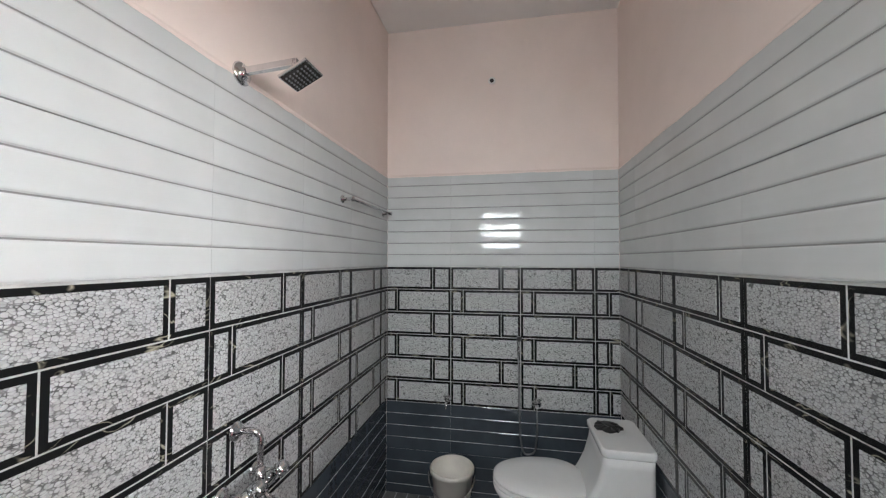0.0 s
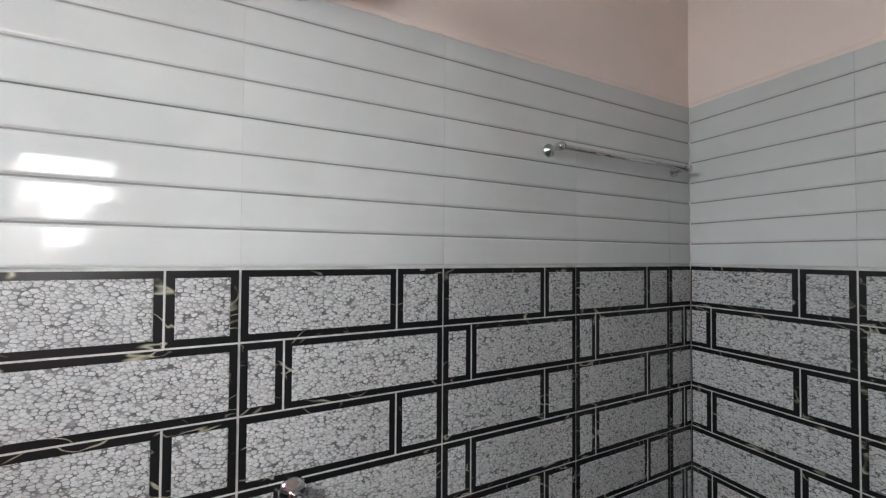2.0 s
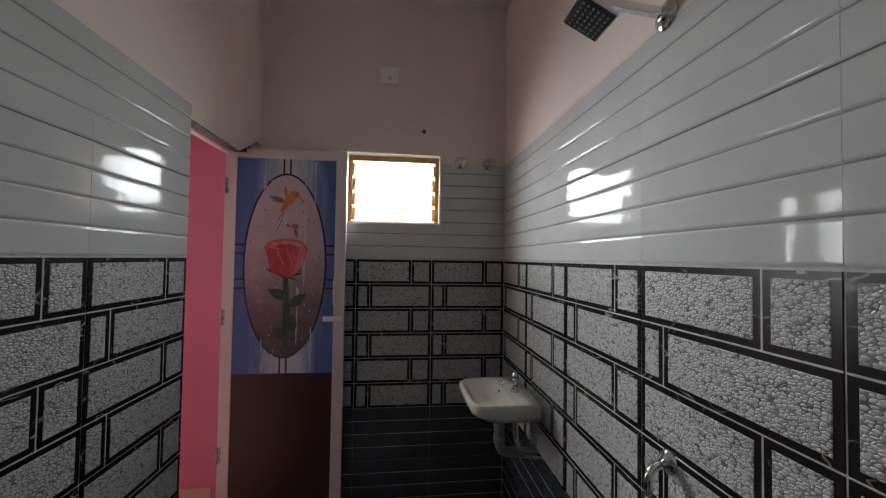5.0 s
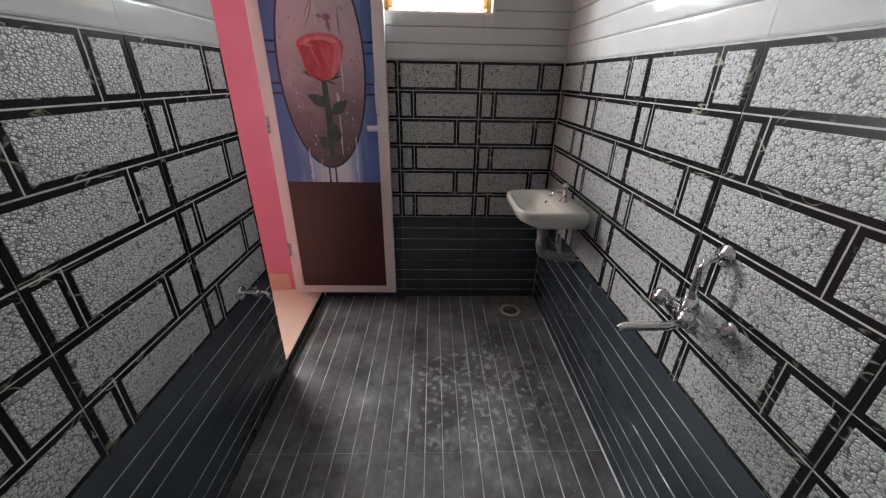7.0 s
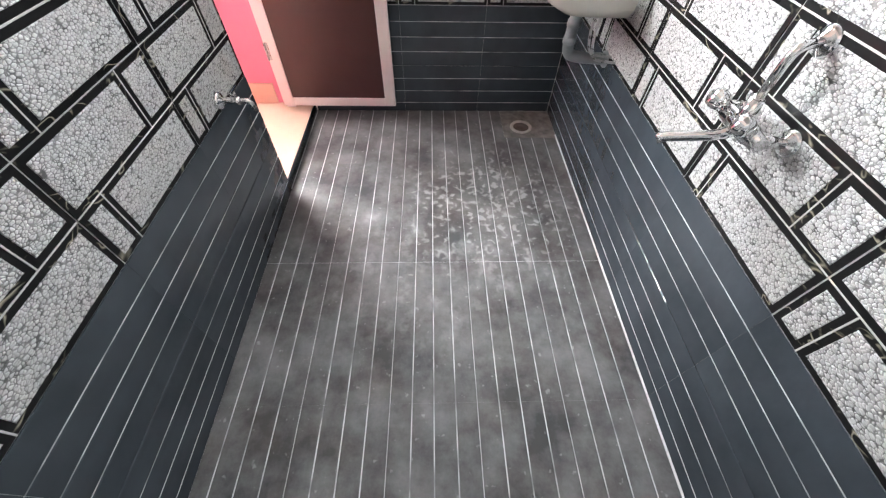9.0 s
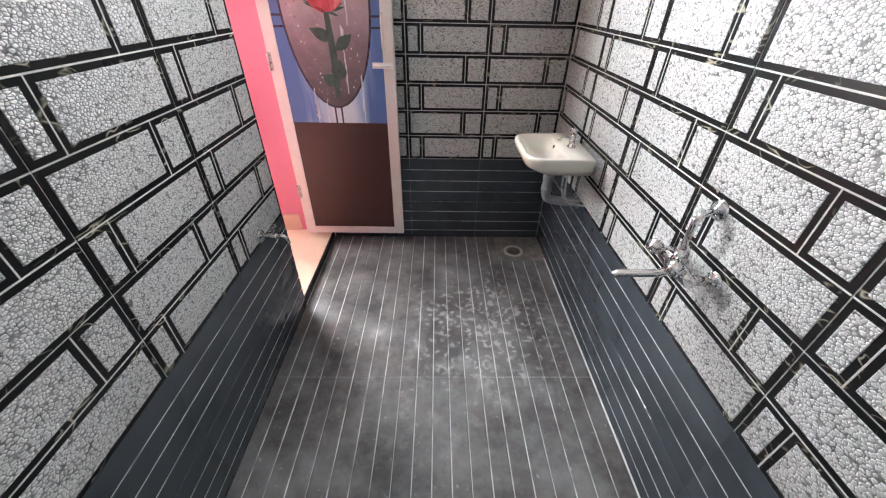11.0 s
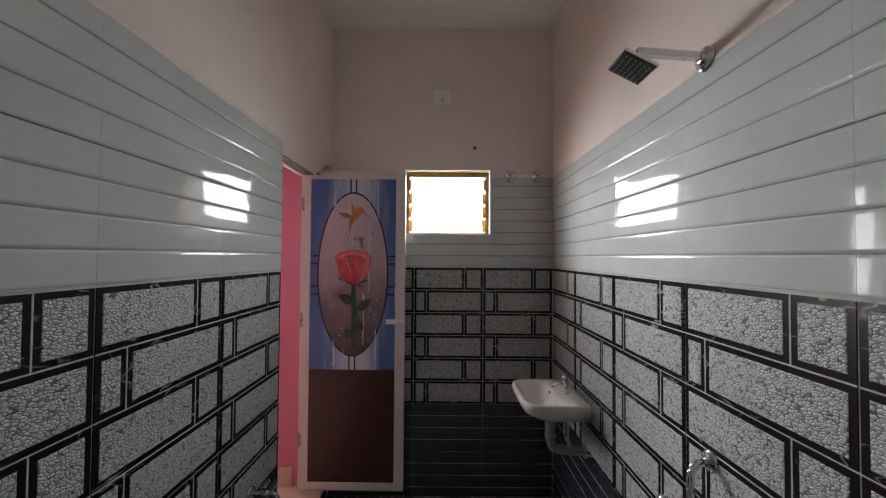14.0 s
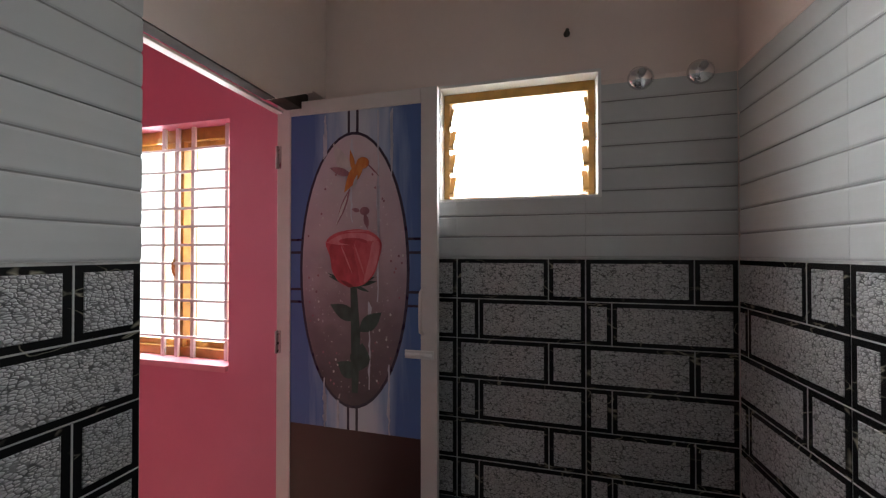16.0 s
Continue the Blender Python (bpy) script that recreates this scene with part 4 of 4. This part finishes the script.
bmesh.ops.transform(bm, matrix=HEAD, verts=bm.verts)
plate = part("plate", bm, CHROME, shower)
bm = bmesh.new()
box_into(bm, -0.045, 0.045, -0.045, 0.045, -0.006, -0.0042)
for i in range(6):
    for j in range(6):
        lathe_into(bm, [(0.0005, -0.009), (0.003, -0.009), (0.0035, -0.006)], Matrix.Translation((-0.034 + 0.0136 * i, -0.034 + 0.0136 * j, 0)), 6, 1)
bmesh.ops.transform(bm, matrix=HEAD, verts=bm.verts)
part("nozzle_face", bm, [DARK_HOLE, plain("grey_rubber", (0.16, 0.16, 0.165), 0.5)], plate, "black face with grey nozzles")

# towel rail
rail = thing("towel_rail", "thin chrome towel rail on the white tiles", "towel rail", (0.0, 2.145, 1.848))
bm = bmesh.new()
tube_into(bm, [(0.052, -0.015, 0.0), (0.052, 0.61, 0.0)], 0.0075, 12)
part("bar", bm, CHROME, rail)
for y in (0.0, 0.595):
    bm = bmesh.new()
    lathe_into(bm, [(0.001, 0.0), (0.02, 0.0), (0.02, 0.006), (0.009, 0.012), (0.008, 0.045), (0.013, 0.05), (0.013, 0.062), (0.001, 0.064)], pose(0, y, 0, 0, 90, 0), 20)
    part("bracket", bm, CHROME, rail)


def bib_tap(side, u, z, label, size=1.0):
    tap = thing("bib_tap", label, "tap", group="wall taps")
    tap.matrix_world = on_wall(side, u, z)
    bm = bmesh.new()
    lathe_into(bm, [(r * size, h * size) for r, h in FLANGE], Matrix(), 22)
    tube_into(bm, [Vector(p) * size for p in ((0, 0, 0.01), (0, 0, 0.05), (0, 0, 0.055), (0, 0, 0.075))], [0.011 * size, 0.011 * size, 0.015 * size, 0.013 * size], 14)
    tube_into(bm, [Vector(p) * size for p in bend([(0, 0, 0.065), (0, 0, 0.105), (0, -0.035, 0.112)])], 0.009 * size, 12)
    part("body", bm, CHROME, tap)
    bm = bmesh.new()
    tube_into(bm, [Vector(p) * size for p in ((0, 0.008, 0.06), (0, 0.035, 0.06))], 0.007 * size, 10)
    box_into(bm, -0.028 * size, 0.028 * size, 0.033 * size, 0.043 * size, 0.053 * size, 0.067 * size, 0, 0.002)
    part("handle", bm, CHROME, tap)
    return tap


bib_tap("east", -0.98, 0.632, "chrome bib tap on the tiles beside the door")
bib_tap("north", 0.42, 0.642, "small chrome bib tap above the bucket", 0.85)

# health faucet: valve, hose and hand spray
spray = thing("hand_spray", "chrome hand spray hanging on a hook with a looped hose", "spray", (0.012, L, -0.018))
bm = bmesh.new()
m = on_wall("north", 0.97, 0.664)
m.translation.y -= L
lathe_into(bm, FLANGE, m, 20)
tube_into(bm, [m @ Vector((0, 0, 0.01)), m @ Vector((0, 0, 0.055))], 0.012, 12)
tube_into(bm, [m @ Vector((0, 0.012, 0.045)), m @ Vector((0, 0.04, 0.045))], 0.01, 10)
tube_into(bm, [m @ Vector((-0.022, 0.042, 0.045)), m @ Vector((0.03, 0.042, 0.045))], 0.006, 8)
part("valve", bm, CHROME, spray)
bm = bmesh.new()
tube_into(bm, bend([(0.97, -0.045, 0.655), (0.972, -0.05, 0.5), (0.955, -0.05, 0.38), (0.89, -0.05, 0.365), (0.868, -0.045, 0.46), (0.862, -0.035, 0.75), (0.86, -0.03, 0.98)], 6), 0.0055, 8)
part("hose", bm, plain("dull_braid", (0.3, 0.3, 0.31), 0.4, 1.0, vary=0.3, scale=60), spray, "dull braided steel hose")
bm = bmesh.new()
tube_into(bm, bend([(0.86, -0.03, 0.97), (0.86, -0.035, 1.04), (0.862, -0.06, 1.085), (0.864, -0.085, 1.08)]), [0.009] * 4 + [0.011] * 8 + [0.016] * 2, 10)
part("spray_head", bm, CHROME, spray)
bm = bmesh.new()
box_into(bm, 0.845, 0.875, -0.03, 0.0, 1.0, 1.03, 0, 0.004)
part("hook", bm, STEEL, spray)

# toilet: cistern against the east wall, bowl towards the west
TY = 2.42
toilet = thing("toilet", "white one-piece ceramic toilet with closed lid", "toilet", (0.012, 0, 0))


def egg(cx0, a_front, a_back, half, z, n=40):
    pts = []
    for i in range(n):
        q = 2 * math.pi * i / n
        c, s = math.cos(q), math.sin(q)
        pts.append((cx0 + (a_back if c > 0 else a_front) * math.copysign(abs(c) ** (0.8 if c > 0 else 1.0), c), TY + half * math.copysign(abs(s) ** 0.9, s), z))
    return pts


bm = bmesh.new()
loft_into(bm, [egg(1.08, 0.22, 0.30, 0.125, FZ), egg(1.08, 0.22, 0.30, 0.12, 0.06), egg(1.06, 0.2, 0.32, 0.115, 0.18), egg(1.03, 0.25, 0.33, 0.15, 0.29), egg(1.0, 0.275, 0.36, 0.182, 0.37), egg(1.0, 0.282, 0.36, 0.188, 0.395), egg(1.0, 0.27, 0.35, 0.175, 0.402)])
part("bowl", bm, CERAMIC, toilet)
bm = bmesh.new()
loft_into(bm, [egg(1.0, 0.278, 0.2, 0.186, 0.404), egg(1.0, 0.283, 0.2, 0.19, 0.41), egg(1.0, 0.282, 0.2, 0.19, 0.42), egg(1.0, 0.275, 0.2, 0.183, 0.424)])
part("seat", bm, CERAMIC, toilet)
bm = bmesh.new()
loft_into(bm, [egg(1.0, 0.276, 0.19, 0.184, 0.427), egg(1.0, 0.282, 0.19, 0.189, 0.432), egg(1.0, 0.28, 0.19, 0.188, 0.44), egg(1.0, 0.262, 0.175, 0.172, 0.449), egg(1.0, 0.16, 0.11, 0.1, 0.455), egg(1.0, 0.02, 0.02, 0.01, 0.456)])
part("lid", bm, CERAMIC, toilet)


def slab(x0, x1, half, z, r=0.03, n=6):
    """A rounded rectangle at height z."""
    pts = []
    for sx, sy, a0 in ((1, 1, 0), (-1, 1, 90), (-1, -1, 180), (1, -1, 270)):
        cxx = (x1 - r) if sx > 0 else (x0 + r)
        cyy = TY + sy * (half - r)
        pts += [(cxx + r * math.cos(radians(a0 + 90 * i / n)), cyy + r * math.sin(radians(a0 + 90 * i / n)), z) for i in range(n + 1)]
    return pts


bm = bmesh.new()
loft_into(bm, [slab(1.12, 1.452, 0.15, 0.3), slab(1.13, 1.452, 0.165, 0.40), slab(1.165, 1.452, 0.17, 0.45), slab(1.2, 1.452, 0.172, 0.52), slab(1.222, 1.452, 0.172, 0.6), slab(1.23, 1.452, 0.172, 0.645)])
part("cistern", bm, CERAMIC, toilet)
bm = bmesh.new()
loft_into(bm, [slab(1.222, 1.456, 0.178, 0.648), slab(1.218, 1.457, 0.181, 0.655), slab(1.218, 1.457, 0.181, 0.678), slab(1.226, 1.452, 0.174, 0.686)])
part("cistern_lid", bm, CERAMIC, toilet)
rag = bmesh.new()
rng = random.Random(8)
ring = [(1.312 + 0.072 * math.cos(q) * rng.uniform(0.8, 1.15), TY + 0.06 + 0.062 * math.sin(q) * rng.uniform(0.8, 1.15)) for q in (2 * math.pi * i / 26 for i in range(26))]
loft_into(rag, [[(x, y, 0.687) for x, y in ring], [(1.312 + (x - 1.312) * 0.96, TY + 0.06 + (y - TY - 0.06) * 0.96, 0.694 + rng.uniform(0, 0.006)) for x, y in ring], [(1.312 + (x - 1.312) * 0.5, TY + 0.06 + (y - TY - 0.06) * 0.5, 0.697 + rng.uniform(0, 0.01)) for x, y in ring]], smooth=False)
tagged(part("plastic_scrap", rag, DARK), "crumpled dark plastic scrap lying on the cistern lid", "plastic scrap")

# bucket beside the toilet
bucket = thing("bucket", "cream plastic bucket with a wire handle on the floor", "bucket", (0.478, 2.645, FZ))
bm = bmesh.new()
lathe_into(bm, [(0.001, 0.0), (0.092, 0.0), (0.096, 0.006), (0.122, 0.29), (0.131, 0.292), (0.133, 0.312), (0.128, 0.32), (0.121, 0.318), (0.118, 0.29), (0.112, 0.2), (0.001, 0.2)], Matrix(), 40)
part("shell", bm, PLASTIC, bucket)
bm = bmesh.new()
tube_into(bm, [(0.137 * math.cos(a), -0.09 * math.sin(a) - 0.02, 0.285 - 0.11 * math.sin(a)) for a in [math.pi * i / 16 for i in range(17)]], 0.0035, 6)
part("handle", bm, STEEL, bucket)

# small fittings on the plaster and tiles
for u in (-0.285, -0.106):
    cap = thing("pipe_cap", "round chrome wall cap near the ceiling tiles edge", "pipe cap", group="pipe caps by the window")
    cap.matrix_world = on_wall("south", u, 2.113)
    bm = bmesh.new()
    lathe_into(bm, [(0.001, -0.004), (0.04, -0.004), (0.041, 0.004), (0.034, 0.014), (0.02, 0.022), (0.001, 0.025)], Matrix(), 28)
    part("flange", bm, CHROME, cap)
    bm = bmesh.new()
    lathe_into(bm, [(0.001, 0.02), (0.014, 0.02), (0.014, 0.04), (0.011, 0.044), (0.001, 0.044)], Matrix.Translation((-0.004, 0.006, 0)), 6)
    part("plug", bm, STEEL, cap)
box = thing("socket_plate", "white blank electrical plate high on the plaster", "socket plate")
box.matrix_world = on_wall("south", -0.739, 2.64)
bm = bmesh.new()
box_into(bm, -0.057, 0.057, -0.053, 0.053, -S, 0.006, 0, 0.003)
part("cover", bm, PLATE_WHITE, box)
bm = bmesh.new()
lathe_into(bm, [(0.001, 0.005), (0.012, 0.005), (0.012, 0.009), (0.001, 0.009)], Matrix.Translation((0, -0.02, 0)), 14)
part("knockout", bm, PVC, box)
nail = thing("wall_plug", "dark screw stub in the plaster above the window", "wall plug")
nail.matrix_world = on_wall("south", -0.521, 2.302)
bm = bmesh.new()
lathe_into(bm, [(0.001, -S), (0.011, -S), (0.011, 0.0), (0.006, 0.004), (0.006, 0.022), (0.001, 0.024)], Matrix(), 10)
part("stub", bm, RUST, nail)
conduit = thing("conduit_end", "open white conduit end in the plaster", "conduit")
conduit.matrix_world = on_wall("north", 0.709, 2.725)
bm = bmesh.new()
lathe_into(bm, [(0.001, -S), (0.024, -S), (0.023, 0.002), (0.016, 0.003), (0.014, -0.002), (0.001, -0.002)], Matrix(), 20)
part("collar", bm, WHITE_PAINT, conduit)
bm = bmesh.new()
lathe_into(bm, [(0.001, -0.0018), (0.0135, -0.0018), (0.0135, 0.001), (0.001, 0.0015)], Matrix(), 16)
part("hole", bm, DARK_HOLE, conduit)

# floor drain in a cement patch
drain = thing("floor_drain", "round rusty floor drain in a stained cement patch", "drain", (0.2, 0.18, FZ))
bm = bmesh.new()
box_into(bm, -0.2, 0.114, -0.18, 0.109, -0.02, -0.001)
part("patch", bm, CEMENT, drain)
bm = bmesh.new()
lathe_into(bm, [(0.046, -0.001), (0.068, -0.001), (0.066, 0.006), (0.051, 0.006), (0.048, -0.0005)], Matrix(), 28)
part("rim", bm, PALE_CEMENT, drain, "pale cement ring")
bm = bmesh.new()
lathe_into(bm, [(0.001, -0.0008), (0.048, -0.0008), (0.048, 0.0004), (0.001, 0.0006)], Matrix(), 24)
part("grate", bm, RUST, drain)

# ---- tiles, laid last ----
WIN_HOLE = (-WX1, -WX0, WZ0, WZ1)
DOOR_HOLE = (-DOOR_Y, 0.01, -0.2, 2.3)
for side, holes in (("west", ()), ("north", ()), ("south", (WIN_HOLE,)), ("east", (DOOR_HOLE,))):
    for z0, z1, build, name, bed in ((FZ, DADO, DARK_TILE, "dark_plank_tile", GROUT_GREY), (DADO, BAND, stone_tile, "stone_print_tile", GROUT_WHITE), (BAND, TOP, WHITE_TILE, "white_plank_tile", GROUT_WHITE)):
        grout_sheet(side, z0, z1, bed, holes, -0.0044 if name == "white_plank_tile" else -0.0022)
        if name == "stone_print_tile":
            tile_band(side, z0, z1, build, name, holes)
        else:
            tile_band(side, z0, z1, build, name, holes, 0.0004, 0.31, z1 if name == "dark_plank_tile" else BAND + 0.6238)

# floor tiles: planks run along the room
FLOOR_M = Matrix(((0, -1, 0, 0), (1, 0, 0, 0), (0, 0, 1, FZ), (0, 0, 0, 1)))
for i in range(-1, 6):
    for j in range(-1, 6):
        x0, y0 = 0.002 + 0.3 * i, 0.01 + 0.6 * j
        c = clip((y0 + (GAP if j == 2 else 0.0003), y0 + 0.6 - (GAP if j == 1 else 0.0003), x0 + GAP / 2, x0 + 0.3 - GAP / 2), (0.0, L, 0.0, W))
        cut = (0.0, 0.29, 0.0, 0.315)
        pieces = [c] if c else []
        if c and clip(c, cut):
            pieces = [q for q in (clip((cut[1], c[1], c[2], c[3]), c), clip((c[0], min(c[1], cut[1]), cut[3], c[3]), c)) if q]
        for p in pieces:
            # local x runs along y, local y along -x
            me = plank_tile(0.6, (p[0] - y0, p[1] - y0, 0.3 - (p[3] - x0), 0.3 - (p[2] - x0)), [FLOOR_GLAZE, FLOOR_GROOVE], "floor_tile", 0.075, groove=0.0036, lip=0.0021, depth=0.0013)
            ob = new("floor_tile", me)
            ob.parent = floor
            ob.matrix_world = FLOOR_M @ Matrix.Translation((y0, -(x0 + 0.3), 0))

# uneven plaster edge along the top of the tiles
rng = random.Random(3)
for side, spans in (("west", ((0.002, L - 0.002),)), ("north", ((0.002, W - 0.002),)), ("south", ((-W, -WX1 - 0.014), (-WX0 + 0.002, -0.002))), ("east", ((-L + 0.002, -DOOR_Y - 0.002),))):
    for u0, u1 in spans:
        bm = bmesh.new()
        n = max(6, int((u1 - u0) / 0.025))
        lows = [TOP - 0.002 - 0.004 * noise.noise((u0 + i * 0.21, 3.1 * len(side), 0.4)) - rng.uniform(0, 0.0025) for i in range(n + 1)]
        for i in range(n):
            a, b = u0 + (u1 - u0) * i / n, u0 + (u1 - u0) * (i + 1) / n
            front = [bm.verts.new(q) for q in ((a, lows[i], 0.0016), (b, lows[i + 1], 0.0016), (b, TOP + 0.004, 0.001), (a, TOP + 0.004, 0.001))]
            back = [bm.verts.new(q) for q in ((a, TOP + 0.016, -SKIN + 0.0005), (b, TOP + 0.016, -SKIN + 0.0005))]
            foot = [bm.verts.new(q) for q in ((a, lows[i], -0.004), (b, lows[i + 1], -0.004))]
            for vs in (front, (front[3], front[2], back[1], back[0]), (foot[0], foot[1], front[1], front[0])):
                bm.faces.new(vs)
        bmesh.ops.remove_doubles(bm, verts=bm.verts, dist=1e-6)
        ob = part("plaster_edge", bm, PLASTER, PARENTS[side])
        ob.matrix_world = FRAMES[side]

# pale grout fillet where the floor meets the west wall
bm = bmesh.new()
loft_into(bm, [[(0.0005, y, FZ - 0.001), (0.006, y, FZ - 0.001), (0.0005, y, FZ + 0.005)] for y in (0.26, 1.0, 1.8, L - 0.002)], smooth=False)
part("grout_fillet", bm, GROUT_GREY, floor)
